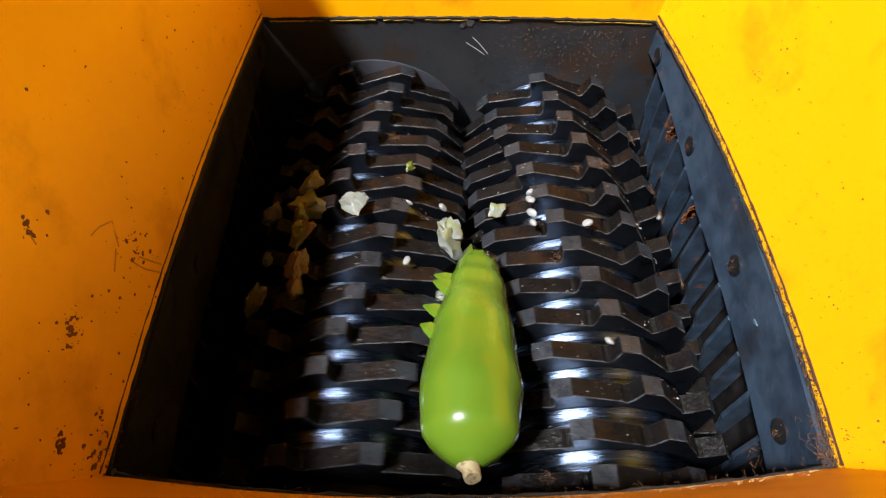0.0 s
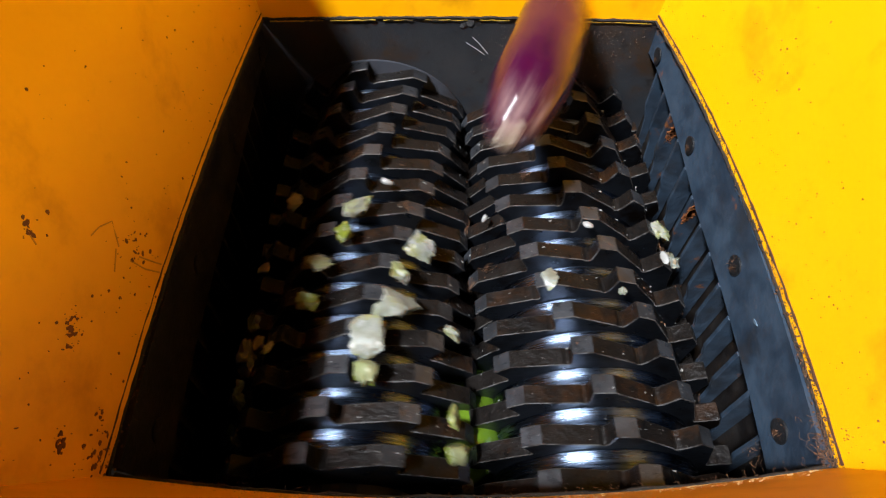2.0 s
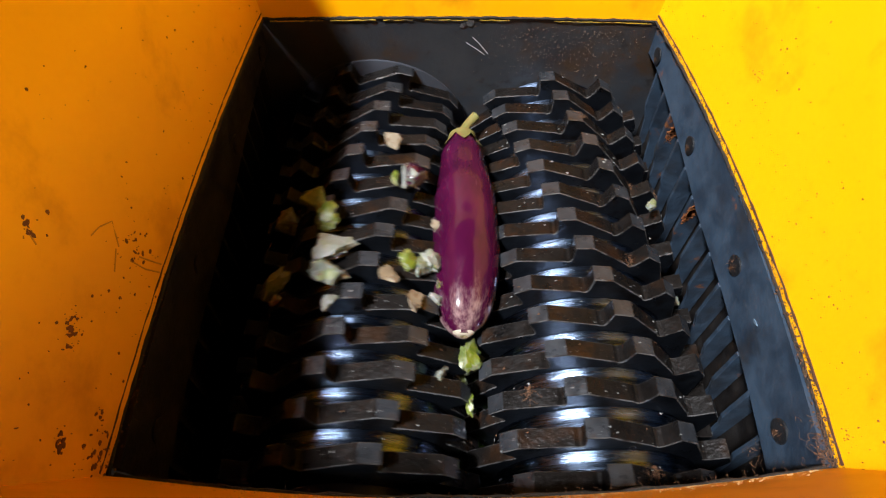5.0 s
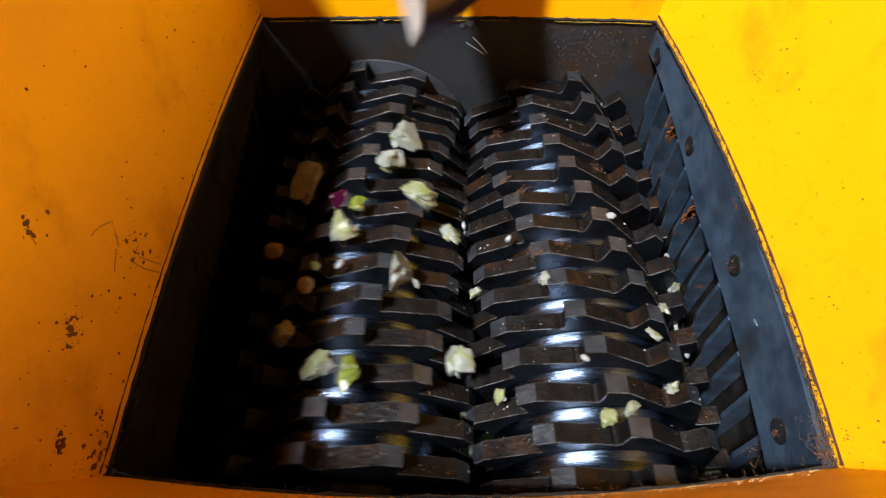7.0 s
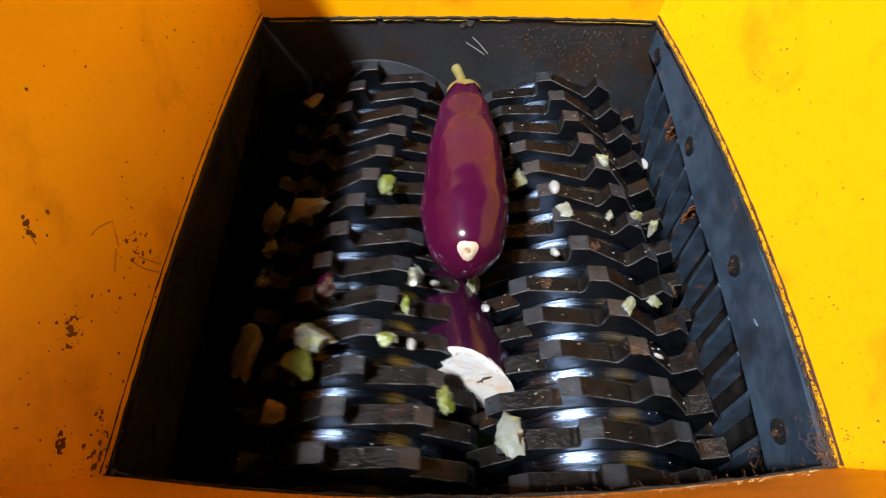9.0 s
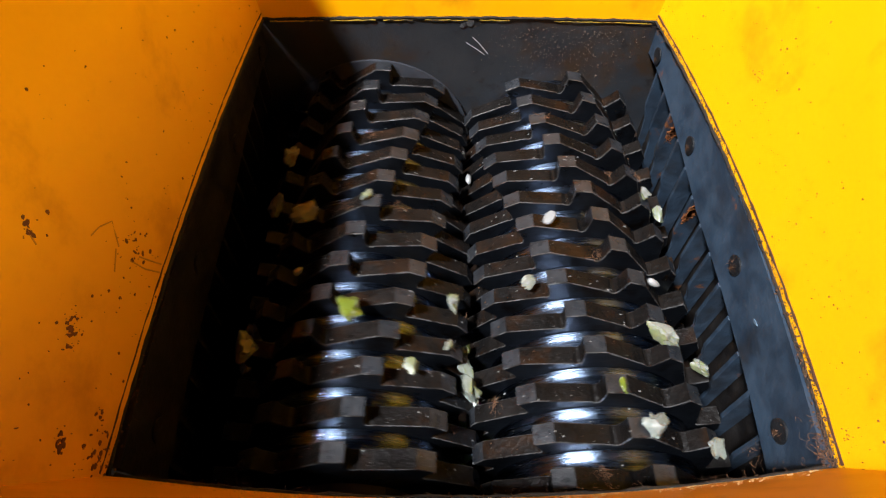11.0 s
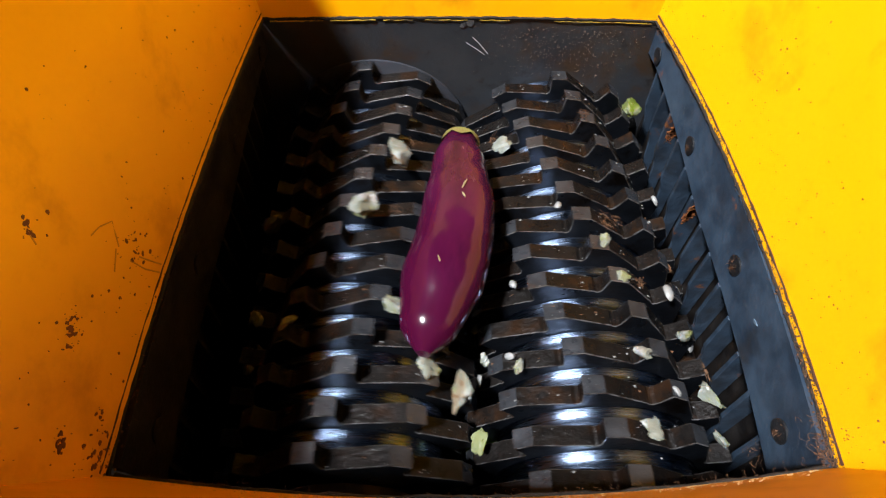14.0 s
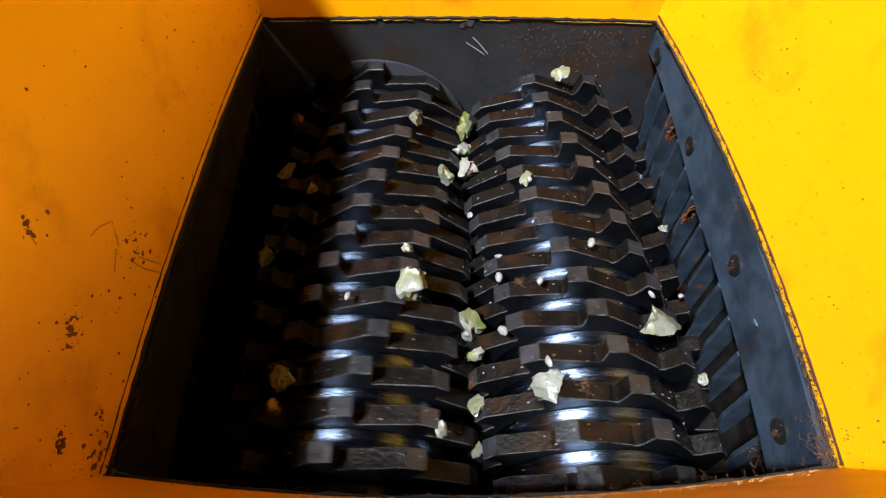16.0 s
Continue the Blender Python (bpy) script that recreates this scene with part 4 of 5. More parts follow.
chunk("F", 0.0103, (6.5, "L", 64, 0.139))
chunk("F", 0.0100, (2.5, "R", 9, 0.280), (7, "L", 48, 0.285), (12, "R", 10, 0.221))
chunk("F", 0.0099, (8, "R", 33, 0.343))
chunk("F", 0.0094, (4, "L", -1, 0.105), (8, "L", 39, 0.161), (12.5, "R", 26, 0.372))
chunk("F", 0.0079, (2.5, "L", 3, 0.277), (9, "R", 15, 0.362))
chunk("F", 0.0077, (7, "R", 4, 0.066), (14.5, "L", 41, 0.154))
chunk("F", 0.0075, (1, "L", 50, 0.247), (6.5, "R", -56, 0.313))
chunk("F", 0.0074, (2.5, "L", 25, 0.138), (7, "R", -50, 0.091), (16, "L", 25, 0.196))
chunk("F", 0.0069, (2.5, "L", 15, 0.100), (7, "R", 23, 0.086), (16, "R", 31, 0.292))
chunk("F", 0.0067, (7, "R", 20, 0.137), (14.5, "R", 16, 0.049))
chunk("FG", 0.0172, (2, "L", 19, 0.167), (9, "L", -23, 0.289), (16, "R", 17, 0.149))
chunk("FG", 0.0161, (3, "L", 24, 0.280), (7, "L", 22, 0.399))
chunk("FG", 0.0158, (3.5, "L", 25, 0.098), (7, "L", 15, 0.361), (14, "L", 3, 0.292))
chunk("FG", 0.0138, (3.5, "L", 15, 0.288), (12, "R", -38, 0.142))
chunk("FG", 0.0118, (0, "L", -4, 0.290), (6.5, "L", 39, 0.293), (11.5, "L", 11, 0.332), (16, "R", -37, 0.090))
chunk("FG", 0.0087, (2.5, "L", 31, 0.309), (9, "L", 29, 0.208), (12, "L", 21, 0.212), (15, "L", 1, 0.131))
chunk("FG", 0.0076, (3.5, "R", -18, 0.228), (9, "R", -8, 0.282), (14.5, "R", -20, 0.046))
chunk("FO", 0.0207, (7, "L", -25, 0.326))
chunk("FO", 0.0160, (2.5, "L", -24, 0.178), (6.5, "L", 29, 0.064), (11.5, "L", -13, 0.370))
chunk("FO", 0.0159, (3.5, "L", 54, 0.061), (12.5, "L", 8, 0.141))
chunk("FO", 0.0147, (4, "L", -14, 0.128), (13, "L", -9, 0.105))
chunk("FO", 0.0146, (12, "L", -15, 0.405))
chunk("FO", 0.0141, (3.5, "L", 8, 0.179), (7, "L", 21, 0.210), (14, "L", 53, 0.100))
chunk("FO", 0.0134, (9, "R", -45, 0.055), (14, "L", 17, 0.375))
chunk("FO", 0.0092, (3.5, "L", 45, 0.028), (14.5, "L", -69, 0.351))
chunk("FO", 0.0075, (2.5, "L", -9, 0.304), (11.5, "R", 8, 0.041))
chunk("FO", 0.0067, (3.5, "L", -27, 0.246), (16, "L", 59, 0.058))
chunk("FO", 0.0058, (7, "R", -60, 0.218), (16, "L", 40, 0.238))
chunk("G", 0.0154, (1, "L", 33, 0.172), (9, "L", -18, 0.102))
chunk("G", 0.0131, (0, "L", -38, 0.290), (14.5, "R", 17, 0.493))
chunk("G", 0.0130, (2, "L", -16, 0.172))
chunk("G", 0.0130, (0, "L", -47, 0.258), (3.5, "L", -16, 0.280), (7, "L", 4, 0.097), (14.5, "L", -33, 0.063))
chunk("G", 0.0124, (1, "L", -19, 0.282), (14.5, "L", -22, 0.174))
chunk("G", 0.0117, (2.5, "L", -6, 0.060), (11.5, "L", -26, 0.061), (14.5, "L", -26, 0.133))
chunk("G", 0.0099, (2, "L", -4, 0.247), (9, "L", 43, 0.082), (12.5, "L", -12, 0.249), (16, "L", -31, 0.249))
chunk("G", 0.0097, (3.5, "L", 7, 0.251), (9, "L", 11, 0.321), (16, "L", -18, 0.096))
chunk("G", 0.0087, (2.5, "L", 10, 0.171), (7, "L", -1, 0.288), (12, "L", -13, 0.247), (15, "L", -16, 0.247))
chunk("G", 0.0080, (3.5, "L", -22, 0.064), (7, "L", -15, 0.213))
chunk("G", 0.0078, (12, "L", -20, 0.194), (15, "L", 5, 0.169))
chunk("G", 0.0074, (9, "L", 24, 0.171))
chunk("G", 0.0054, (0, "L", 5, 0.355), (14.5, "L", 5, 0.132))
chunk("GS", 0.0171, (0, "L", -37, 0.288), (3.5, "L", 12, 0.022))
chunk("GS", 0.0131, (3.5, "L", 57, 0.097))
chunk("GS", 0.0130, (2, "L", 7, 0.100), (6.5, "L", 46, 0.101))
chunk("GS", 0.0117, (1, "L", 57, 0.194))
chunk("GS", 0.0107, (2, "L", 51, 0.039))
chunk("GS", 0.0097, (1, "L", 26, 0.135))
chunk("GS", 0.0096, (2, "L", 50, 0.073), (13, "R", 2, 0.055))
chunk("GS", 0.0067, (7, "R", -7, 0.056))
chunk("OLD", 0.0153, (0, "L", -45, 0.256))
chunk("OLD", 0.0148, (0, "L", -47, 0.214))
chunk("OLD", 0.0122, (1, "L", -41, 0.144), (4, "L", -24, 0.290))
chunk("OLD", 0.0117, (0, "L", -49, 0.216), (9, "L", -26, 0.064))
chunk("OLD", 0.0115, (9, "L", -35, 0.481), (13, "L", -41, 0.147), (16, "L", -44, 0.377))
chunk("OLD", 0.0099, (1, "L", -16, 0.166), (7, "L", -41, 0.252), (14.5, "L", -50, 0.220))
chunk("OLD", 0.0092, (0, "L", -25, 0.193), (4, "L", -33, 0.252), (14.5, "L", -52, 0.224))
chunk("OLD", 0.0083, (3.5, "L", -53, 0.108), (7, "L", -19, 0.190))
chunk("OLD", 0.0067, (8, "L", -11, 0.066), (16, "L", -23, 0.069))
chunk("P", 0.0106, (9, "L", -10, 0.185), (12, "L", 61, 0.141))
chunk("S", 0.0103, (3.5, "R", -18, 0.312), (9, "R", -12, 0.316), (14.5, "R", 2, 0.190))
chunk("S", 0.0085, (0, "L", 35, 0.212), (3.5, "L", -14, 0.255), (8, "R", 6, 0.159))
chunk("S", 0.0077, (0, "R", -3, 0.288), (15.5, "R", -32, 0.157))
chunk("S", 0.0074, (3.5, "L", -3, 0.361), (9, "L", 29, 0.131), (14.5, "R", 30, 0.221))
chunk("S", 0.0073, (3.5, "R", 20, 0.310), (13, "R", 4, 0.114))
chunk("S", 0.0071, (3.5, "L", 47, 0.142), (7, "L", 0, 0.254), (16, "L", 77, 0.172))
chunk("S", 0.0070, (0, "R", -23, 0.307), (9, "R", -53, 0.191), (14.5, "R", 18, 0.335))
chunk("S", 0.0068, (1, "L", 13, 0.375), (4, "L", 15, 0.324), (9, "L", 42, 0.208), (16, "R", 44, 0.202))
chunk("S", 0.0066, (0, "L", 12, 0.224), (7, "L", -6, 0.212), (15.5, "R", 7, 0.239))
chunk("S", 0.0066, (2.5, "L", 18, 0.170), (8, "R", 47, 0.231), (16, "R", -35, 0.339))
chunk("S", 0.0065, (3.5, "R", -8, 0.200), (16, "R", -27, 0.113))
chunk("S", 0.0065, (0, "L", 30, 0.317), (13, "R", 21, 0.128))
chunk("S", 0.0065, (2.5, "R", -32, 0.262), (12, "R", 24, 0.259))
chunk("S", 0.0062, (3.5, "R", -27, 0.285), (13, "R", -24, 0.266))
chunk("S", 0.0061, (4, "L", 9, 0.219), (7, "L", 31, 0.200), (13, "L", 3, 0.426))
chunk("S", 0.0060, (1, "R", 13, 0.310), (8, "R", -5, 0.267), (13, "L", 22, 0.174))
chunk("S", 0.0060, (13, "L", 51, 0.083))
chunk("S", 0.0060, (2.5, "L", -15, 0.137), (9, "L", 22, 0.134), (14.5, "R", -7, 0.084))
chunk("S", 0.0060, (3.5, "R", 34, 0.226), (14, "R", -13, 0.291))
chunk("S", 0.0059, (3.5, "L", 7, 0.401), (11.5, "L", 40, 0.210), (16, "R", -38, 0.200))
chunk("S", 0.0059, (0, "R", -18, 0.318), (7, "R", -39, 0.264), (13, "L", -10, 0.247))
chunk("S", 0.0055, (4, "L", 5, 0.370))
chunk("S", 0.0054, (0, "L", 7, 0.303), (9, "R", 21, 0.117), (16, "R", -51, 0.249))
chunk("S", 0.0051, (0, "R", 0, 0.128), (7, "R", -10, 0.112), (16, "R", 15, 0.185))
chunk("S", 0.0050, (14.5, "L", -4, 0.178))
chunk("S", 0.0049, (6.5, "L", 32, 0.140), (12, "L", -8, 0.136), (16, "L", 12, 0.175))
chunk("FG", 0.0170, (3.5, "L", -11, 0.096))
chunk("FG", 0.0150, (3.5, "R", 17, 0.150), (8, "L", -1, 0.136), (14.5, "L", 1, 0.325))
chunk("F", 0.0090, (0, "R", -40, 0.310), (8, "L", 22, 0.139), (16, "L", 34, 0.439))
chunk("FG", 0.0130, (2.5, "L", 7, 0.139), (8, "L", 4, 0.172), (13, "L", -22, 0.250))
chunk("F", 0.0110, (2.5, "L", 50, 0.212), (14.5, "R", 17, 0.090))
chunk("FO", 0.0110, (3.5, "L", -14, 0.321), (8, "L", 12, 0.246), (12, "L", 4, 0.100), (15, "L", -26, 0.404))
chunk("FG", 0.0100, (2.5, "L", 1, 0.097), (8, "L", 7, 0.210), (12, "L", 11, 0.129))
chunk("OLD", 0.0100, (16, "L", -27, 0.473))
chunk("P", 0.0100, (12, "L", -4, 0.255))
chunk("F", 0.0130, (7, "L", -6, 0.254), (11.5, "L", 17, 0.136))
chunk("P", 0.0090, (7, "L", -7, 0.302))
chunk("FO", 0.0110, (2.5, "R", 29, 0.259), (7, "L", -24, 0.138), (11.5, "L", 23, 0.390), (14.5, "L", -29, 0.102))
chunk("S", 0.0060, (0, "R", -5, 0.275), (7, "L", 67, 0.319), (13, "R", 25, 0.206))
chunk("FG", 0.0063, (0, "L", 45, 0.200), (7, "R", -22, 0.203), (13, "R", 8, 0.135))
chunk("S", 0.0069, (0, "R", 3, 0.265), (7, "R", 13, 0.277))
chunk("FG", 0.0056, (2.5, "L", 33, 0.128), (7, "R", 29, 0.170))
chunk("OLD", 0.0076, (13, "L", -39, 0.326), (16, "L", -19, 0.321))
chunk("OLD", 0.0090, (8, "L", -30, 0.177), (13, "L", -28, 0.212), (16, "L", -69, 0.313))
chunk("F", 0.0055, (9, "R", 12, 0.278), (16, "R", 47, 0.109))
chunk("FO", 0.0068, (2.5, "L", 15, 0.234), (13, "R", -24, 0.195))
chunk("F", 0.0058, (2.5, "R", 20, 0.282), (8, "L", -21, 0.208), (13, "R", 25, 0.114))
chunk("FO", 0.0083, (2.5, "L", 5, 0.129), (13, "R", 24, 0.409))
chunk("F", 0.0051, (13, "R", 0, 0.204))
chunk("S", 0.0088, (2.5, "R", 7, 0.239), (9, "R", 54, 0.403))
chunk("FG", 0.0045, (2.5, "R", -22, 0.184))
chunk("G", 0.0074, (9, "L", 16, 0.130), (12, "L", 14, 0.170))
chunk("F", 0.0075, (9, "R", 28, 0.285), (14.5, "R", 8, 0.148))
chunk("F", 0.0075, (9, "R", 35, 0.275), (14.5, "R", -26, 0.240))
chunk("F", 0.0077, (9, "R", 13, 0.167), (14.5, "R", 52, 0.340))
chunk("F", 0.0073, (9, "R", 24, 0.178), (14.5, "R", -20, 0.202))
chunk("FG", 0.0084, (12, "R", -28, 0.326))
chunk("FG", 0.0088, (2, "R", -20, 0.197), (12, "R", -12, 0.312))
chunk("FG", 0.0063, (12, "R", 10, 0.317))
chunk("FG", 0.0094, (2, "L", 50, 0.158), (12, "R", -20, 0.117))
chunk("G", 0.0077, (14.5, "L", 13, 0.179))
chunk("OLD", 0.0071, (14.5, "L", -69, 0.348))
chunk("FG", 0.0167, (2, "L", 14, 0.134), (8, "L", -8, 0.105))
chunk("S", 0.0080, (2, "L", 12, 0.325), (11.5, "R", -4, 0.199))
chunk("FG", 0.0134, (1, "L", 58, 0.306), (11.5, "L", 38, 0.280))
chunk("S", 0.0101, (1, "L", 15, 0.217), (11.5, "R", -48, 0.275))
chunk("F", 0.0074, (11.5, "R", -61, 0.203))
chunk("G", 0.0051, (11.5, "R", -29, 0.084))
chunk("FO", 0.0106, (11.5, "R", -20, 0.048))
chunk("FG", 0.0110, (14, "L", 22, 0.166))
chunk("FO", 0.0107, (14, "L", 37, 0.115))
chunk("FO", 0.0072, (14, "R", 12, 0.117))
chunk("FO", 0.0101, (15, "L", -5, 0.100))
chunk("P", 0.0176, (15.5, "L", 4, 0.407))


# ---- what moves ----
def lay(a, b, roll=0.0):
    """A pose whose origin is at a and whose y axis runs towards b."""
    d = (Vector(b) - Vector(a)).normalized()
    x = d.cross(Vector((0, 0, 1)))
    x = x.normalized() if x.length > 1e-3 else Vector((1, 0, 0))
    z = x.cross(d)
    m = Matrix((x, d, z)).transposed().to_4x4()
    return Matrix.Translation(a) @ m @ pose(0, 0, 0, 0, roll, 0)


TURN_L = [(0, -201.0), (0.5, -136.0), (1, -72.2), (1.5, -6.8), (2, 59.1), (2.5, 124.1), (3, 187.2), (3.5, 251.4), (4, 316.9), (4.5, 381.4), (5, 446.0), (5.5, 510.5), (6, 575.0), (6.5, 639.6), (7, 706.3), (7.5, 769.8), (8, 836.5), (8.5, 900.9), (9, 965.2), (9.5, 1030.1), (10, 1095.0), (10.5, 1159.8), (11, 1224.8), (11.5, 1289.6), (12, 1354.6), (12.5, 1417.8), (13, 1482.2), (13.5, 1545.2), (14, 1610.0), (14.5, 1676.3), (15, 1740.3), (15.5, 1803.6), (16, 1868.3)]
TURN_R = [(0, 97.8), (0.5, 65.8), (1, 33.8), (1.5, 1.7), (2, -29.9), (2.5, -61.5), (3, -93.1), (3.5, -124.7), (4, -156.4), (4.5, -188.4), (5, -220.5), (5.5, -252.5), (6, -284.6), (6.5, -316.7), (7, -348.7), (7.5, -380.2), (8, -411.6), (8.5, -443.2), (9, -474.7), (9.5, -506.2), (10, -537.6), (10.5, -569.1), (11, -600.7), (11.5, -632.2), (12, -663.6), (12.5, -695.1), (13, -726.7), (13.5, -758.1), (14, -789.6), (14.5, -821.1), (15, -852.6), (15.5, -884.1), (16, -915.6)]


def wait(k, t):
    """Lying on the ground beside the machine until t, then flung up over the hopper."""
    x = 0.15 + 0.12 * k
    return [(0.0, (x, 0.95, -0.340), (x, 1.25, -0.340), 0), (t - 0.5, (x, 0.95, -0.340), (x, 1.25, -0.340), 0), (t - 0.2, (0.10, 0.90, 0.50), (0.15, 1.2, 0.55), 0)]


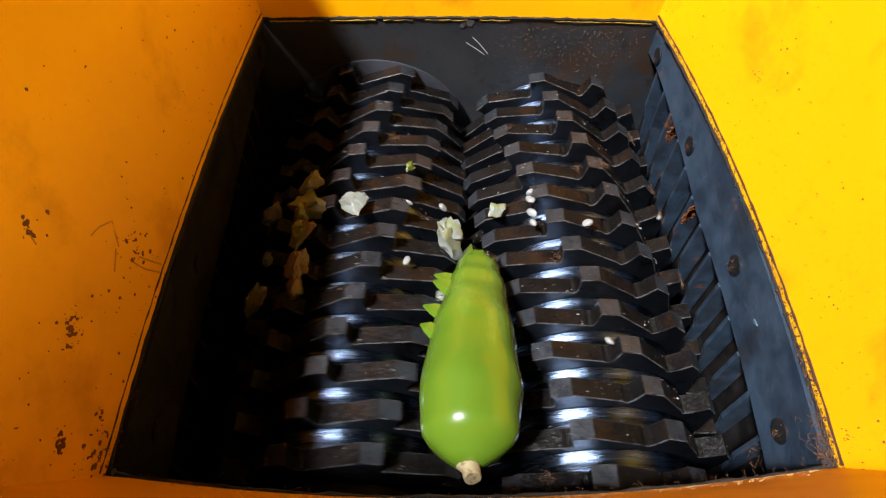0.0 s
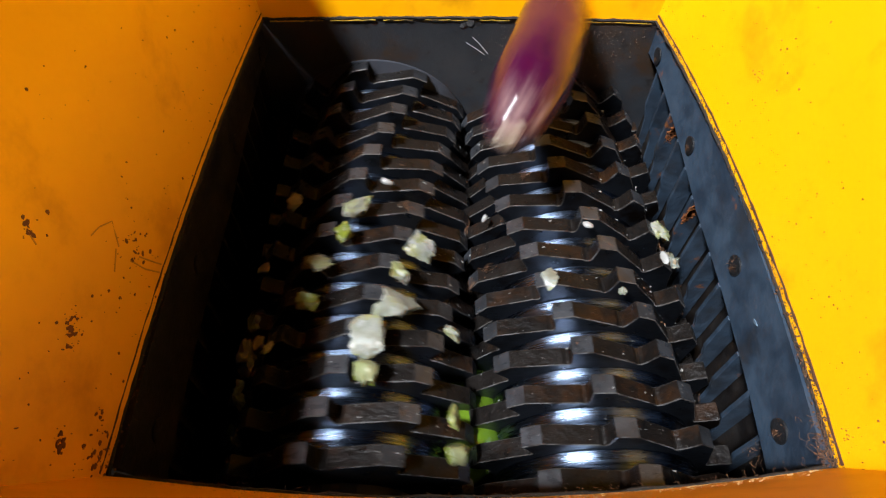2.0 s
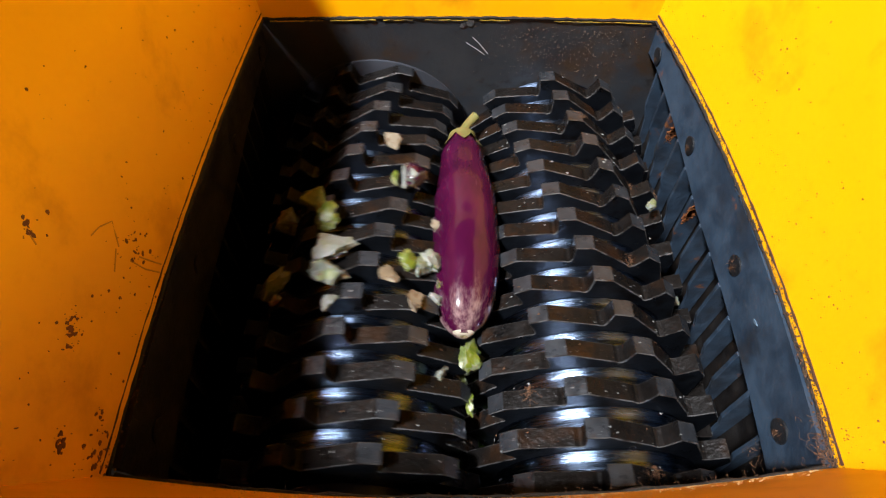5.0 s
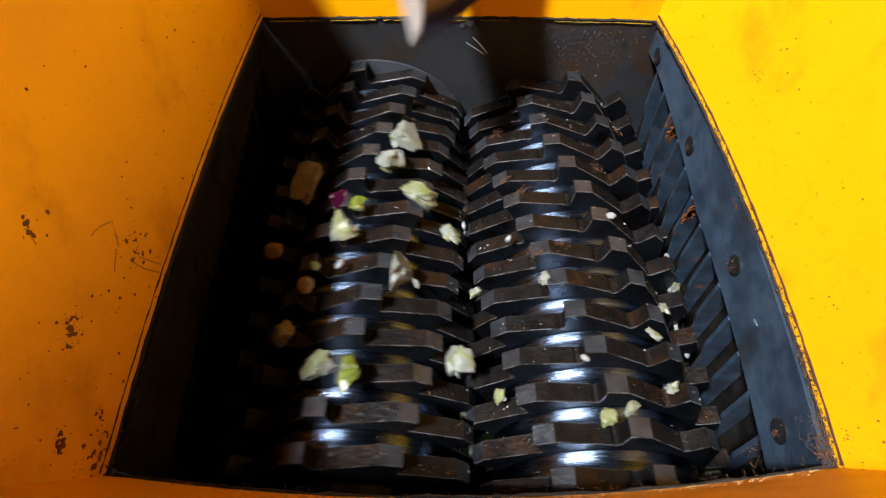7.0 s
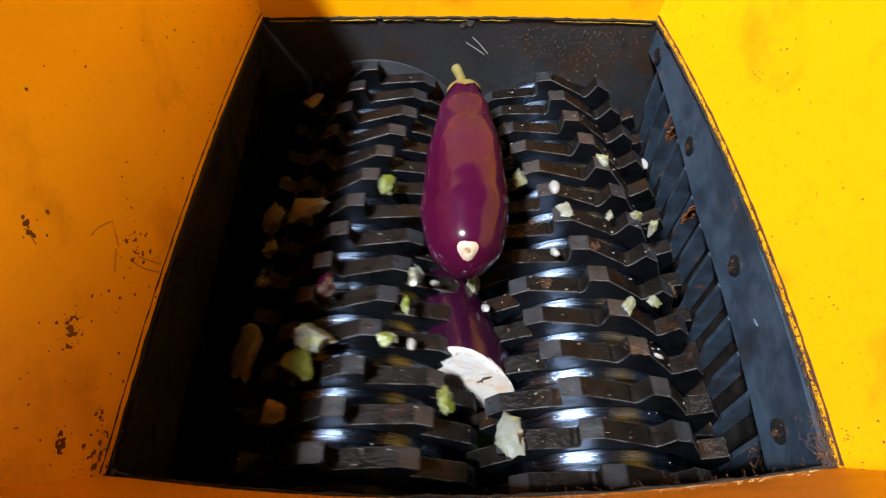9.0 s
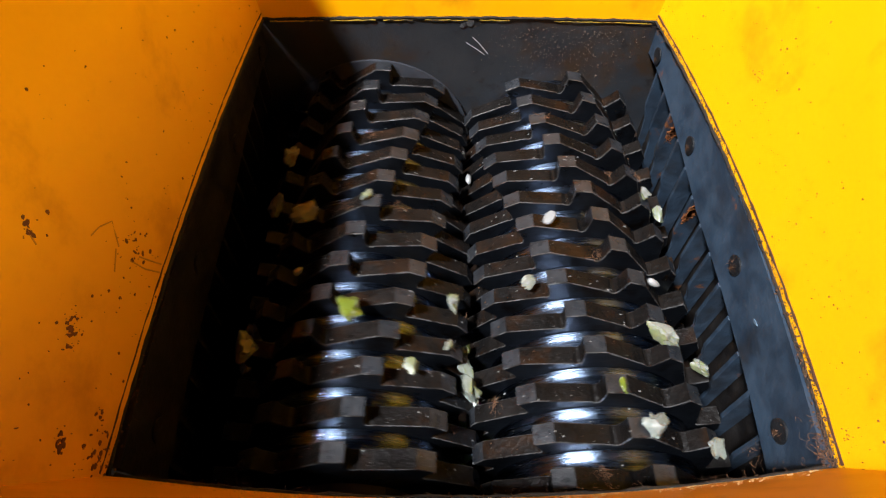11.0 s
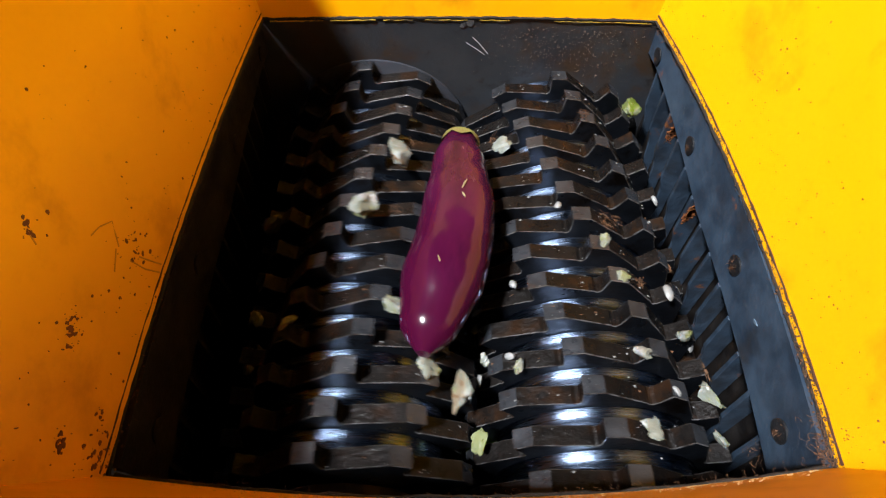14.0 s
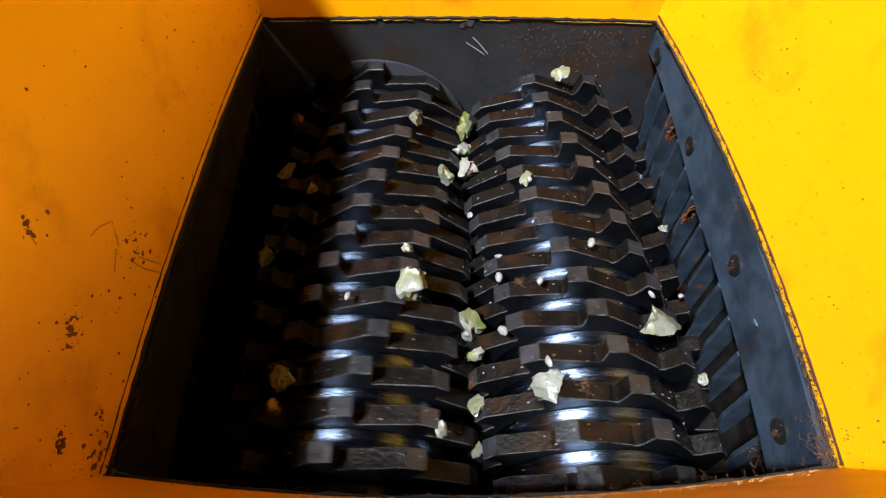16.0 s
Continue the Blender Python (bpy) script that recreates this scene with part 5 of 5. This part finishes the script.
GONE = -0.29
FALLS = (
    (EGG_G, [
        (0, (-0.002, 0.010, -0.038), (0.017, 0.323, -0.102), 0), (0.5, (-0.006, 0.012, -0.054), (0.004, 0.245, -0.132), 0),
        (1.0, (0.000, 0.016, -0.082), (0.004, 0.230, -0.185), 0), (1.5, (0.002, 0.018, -0.126), (0.002, 0.220, -0.232), 0),
        (1.8, (0.0, 0.022, -0.150), (0.002, 0.225, -0.25), 0), (2.1, (0, 0.03, -0.19), (0.0, 0.235, -0.27), 0), (2.8, (0, 0.03, -0.24), (0, 0.235, GONE), 0), (16, (0, 0.03, -0.24), (0, 0.235, GONE), 0)]),
    (EGG_A, [
        *wait(0, 1.9), (1.9, (0.075, 0.36, 0.22), (0.17, 0.66, 0.25), -20),
        (2.0, (0.036, 0.266, 0.060), (0.133, 0.571, 0.052), -10), (2.1, (-0.068, 0.219, 0.000), (0.162, 0.441, 0.014), 0), (2.2, (-0.170, 0.366, 0.000), (0.134, 0.465, -0.010), 10),
        (2.3, (-0.172, 0.432, 0.000), (0.147, 0.441, 0.024), 14), (2.5, (-0.170, 0.421, 0.000), (0.149, 0.450, 0.014), 14), (2.7, (-0.178, 0.421, 0.000), (0.139, 0.457, 0.007), 20),
        (2.9, (-0.204, 0.414, -0.010), (0.112, 0.459, 0.020), 30), (3.0, (-0.204, 0.372, -0.010), (0.103, 0.458, 0.013), 34), (3.1, (-0.191, 0.375, -0.030), (0.109, 0.486, -0.012), 40),
        (3.2, (-0.162, 0.332, -0.040), (0.111, 0.499, -0.029), 44), (3.3, (-0.124, 0.292, -0.050), (0.088, 0.531, -0.053), 48), (3.4, (-0.068, 0.240, -0.050), (0.083, 0.522, -0.050), 50),
        (3.5, (-0.010, 0.187, -0.045), (0.032, 0.501, -0.040), 50), (3.6, (-0.004, 0.182, -0.050), (0.030, 0.497, -0.045), 40), (4.0, (-0.001, 0.155, -0.060), (0.021, 0.471, -0.055), 20),
        (4.6, (0.0, 0.16, -0.09), (0.02, 0.475, -0.085), 10), (5.2, (0, 0.155, -0.12), (0.0, 0.47, -0.12), 0), (5.8, (0, 0.15, -0.18), (0, 0.47, -0.19), 0), (6.3, (0, 0.15, GONE), (0, 0.47, GONE), 0), (16, (0, 0.15, GONE), (0, 0.47, GONE), 0)]),
    (EGG_B, [
        *wait(1, 6.9), (6.9, (0.02, 0.53, 0.24), (0.09, 0.80, 0.33), 0),
        (7.0, (-0.055, 0.425, 0.105), (0.170, 0.600, 0.105), 0), (7.1, (-0.077, 0.337, 0.080), (0.094, 0.595, 0.053), 0), (7.2, (-0.062, 0.191, 0.030), (0.036, 0.479, 0.060), 10),
        (7.3, (0.028, 0.094, -0.020), (0.022, 0.404, -0.017), 0), (7.4, (0.172, 0.141, -0.020), (0.015, 0.400, -0.060), 0), (7.5, (0.170, 0.146, -0.030), (-0.008, 0.390, -0.066), 0),
        (7.7, (0.112, 0.127, -0.040), (-0.020, 0.398, -0.082), 0), (7.9, (0.083, 0.121, -0.045), (-0.012, 0.403, -0.100), 0), (8.1, (0.043, 0.102, -0.048), (-0.010, 0.396, -0.130), 0),
        (8.3, (0.022, 0.096, -0.052), (0.0, 0.395, -0.150), 0), (8.5, (0.017, 0.108, -0.064), (0.009, 0.406, -0.180), 0), (8.7, (0.010, 0.112, -0.092), (0.009, 0.415, -0.193), 0),
        (9, (0.004, 0.124, -0.140), (0.007, 0.436, -0.210), 0), (9.3, (0.0, 0.115, -0.138), (0.0, 0.39, -0.20), 0), (10.0, (0, 0.1, -0.17), (0, 0.39, -0.26), 0), (10.6, (0, 0.1, GONE), (0, 0.39, GONE), 0), (16, (0, 0.1, GONE), (0, 0.39, GONE), 0)]),
    (EGG_C, [
        *wait(2, 8.1), (8.1, (0.035, 0.40, 0.22), (0.06, 0.71, 0.25), 0),
        (8.2, (0.016, 0.302, 0.050), (0.044, 0.619, 0.075), 0), (8.3, (-0.083, 0.285, 0.010), (0.080, 0.535, -0.010), 0), (8.4, (-0.170, 0.326, -0.010), (0.143, 0.393, 0.002), 0),
        (8.5, (-0.123, 0.259, -0.010), (0.174, 0.378, 0.002), 10), (8.7, (-0.041, 0.162, -0.035), (0.167, 0.403, -0.010), 10), (8.9, (-0.037, 0.196, -0.045), (0.065, 0.499, -0.036), 0),
        (9, (0.002, 0.194, -0.050), (0.006, 0.514, -0.050), 0), (9.2, (-0.020, 0.188, -0.060), (-0.008, 0.508, -0.072), 0), (9.8, (0, 0.19, -0.09), (0, 0.50, -0.10), 0),
        (10.5, (0, 0.18, -0.15), (0, 0.49, -0.17), 0), (11.1, (0, 0.18, GONE), (0, 0.49, GONE), 0), (16, (0, 0.18, GONE), (0, 0.49, GONE), 0)]),
    (EGG_D, [
        *wait(3, 11.8), (11.8, (0.04, 0.27, 0.17), (0.12, 0.60, 0.30), 0),
        (11.9, (0.016, 0.179, -0.010), (0.069, 0.525, 0.070), 0), (12.0, (0.012, 0.158, -0.035), (0.036, 0.525, 0.037), 0), (12.1, (0.010, 0.162, -0.038), (0.050, 0.525, 0.033), 0),
        (12.3, (0.020, 0.170, -0.040), (-0.020, 0.525, 0.026), 0), (12.5, (-0.004, 0.163, -0.050), (-0.019, 0.525, 0.015), 0), (12.7, (-0.008, 0.156, -0.062), (-0.049, 0.520, -0.025), 0),
        (12.9, (-0.002, 0.172, -0.138), (-0.029, 0.462, -0.007), 0), (13.2, (0.006, 0.228, -0.248), (-0.022, 0.449, -0.019), 0), (13.7, (0.006, 0.275, -0.324), (-0.009, 0.461, -0.064), 0),
        (13.9, (0.007, 0.249, -0.369), (-0.003, 0.476, -0.144), 0), (14.2, (0, 0.18, -0.25), (0, 0.51, -0.20), 0), (14.8, (0, 0.16, GONE), (0, 0.49, GONE), 0), (16, (0, 0.16, GONE), (0, 0.49, GONE), 0)]),
    (EGG_E, [
        *wait(4, 12.3), (12.3, (-0.086, 0.158, 0.090), (0.046, 0.448, 0.121), 0),
        (12.4, (-0.063, 0.122, -0.010), (0.057, 0.418, 0.017), 0), (12.5, (0.016, 0.117, -0.022), (0.065, 0.432, -0.005), 0), (12.7, (0.048, 0.117, -0.028), (0.036, 0.435, 0.003), 0),
        (12.9, (-0.033, 0.100, -0.045), (0.026, 0.413, -0.020), 0), (13.2, (-0.052, 0.112, -0.050), (0.026, 0.421, -0.024), 0), (13.4, (-0.141, 0.195, -0.040), (0.032, 0.463, -0.065), 0),
        (13.5, (-0.113, 0.161, -0.050), (0.040, 0.442, -0.045), 0), (13.7, (-0.063, 0.126, -0.055), (0.001, 0.439, -0.044), 0), (14, (-0.039, 0.115, -0.064), (0.005, 0.431, -0.078), 0), (14.5, (-0.005, 0.091, -0.085), (0.009, 0.410, -0.094), 0),
        (14.8, (0.006, 0.110, -0.122), (0.004, 0.41, -0.142), -62), (15.0, (0.003, 0.118, -0.148), (0.002, 0.41, -0.170), -95),
        (15.1, (0.004, 0.122, -0.150), (0.004, 0.41, -0.170), -122), (15.2, (0.004, 0.124, -0.152), (0.004, 0.41, -0.170), -148), (15.4, (0, 0.124, -0.162), (0, 0.41, -0.176), -165), (15.7, (0, 0.12, -0.20), (0, 0.42, -0.21), -170), (16, (0, 0.12, -0.27), (0, 0.42, -0.27), -170)]),
)


def turned_to(side, t):
    rows = TURN_L if side == "L" else TURN_R
    return float(np.interp(t, [r[0] for r in rows], [r[1] for r in rows]))


def time_of(side, a):
    rows = TURN_L if side == "L" else TURN_R[::-1]
    return float(np.interp(a, [r[1] for r in rows], [r[0] for r in rows], left=-9, right=99))


def ride_rows(size, spin, passes):
    """Carried up and over by the rotor, then dropped through the gap to the bottom of the chamber."""
    rows = []
    for t, side, a, y in passes:
        s = -1 if side == "L" else 1
        r = R_TIP - 0.004 + 0.5 * size
        for off in (-115, -80, -50, -25, 0, 25, 45, 65, 95):
            ang = -s * off
            tt = time_of(side, turned_to(side, t) + ang - a)
            if not 0 <= tt <= 16:
                continue
            rr = r if abs(off) < 66 else r - 0.02
            x, z = AXIS_X[s] + rr * math.sin(radians(ang)), AXIS_Z + rr * math.cos(radians(ang))
            rows.append((tt, pose(x, y, z) @ pose(0, 0, 0, 0, ang, 0) @ pose(0, 0, 0, 0, 0, spin)))
        end = time_of(side, turned_to(side, t) - s * 125 - a)
        if 0 <= end <= 16:
            rows.append((end, pose(0.0, y, -0.30) @ pose(0, 0, 0, 0, -s * 125, spin)))
        low = time_of(side, turned_to(side, t) + s * 150 - a)
        if 0 <= low <= 16:
            rows.append((low, pose(s * 0.2, y, -0.32) @ pose(0, 0, 0, 0, s * 125, spin)))
    rows.sort(key=lambda q: q[0])
    kept = []
    for q in rows:
        if not kept or frame(q[0]) > frame(kept[-1][0]):
            kept.append(q)
    first, last = kept[0], kept[-1]
    if frame(first[0]) > 1:
        kept.insert(0, (0.0, first[1]))
    if frame(last[0]) < frame(16):
        kept.append((16.0, last[1]))
    return kept


def motions():
    for ob, sx, turn in ((ROTOR_L, -1, TURN_L), (ROTOR_R, 1, TURN_R)):
        walk(ob, [(t, pose(AXIS_X[sx], 0, AXIS_Z) @ pose(0, 0, 0, 0, a, 0)) for t, a in turn])
    for ob, rows in FALLS:
        walk(ob, [(t, lay(a, b, roll)) for t, a, b, roll in rows])
    for ob, size, spin, passes in RIDERS:
        walk(ob, ride_rows(size, spin, passes))


motions()
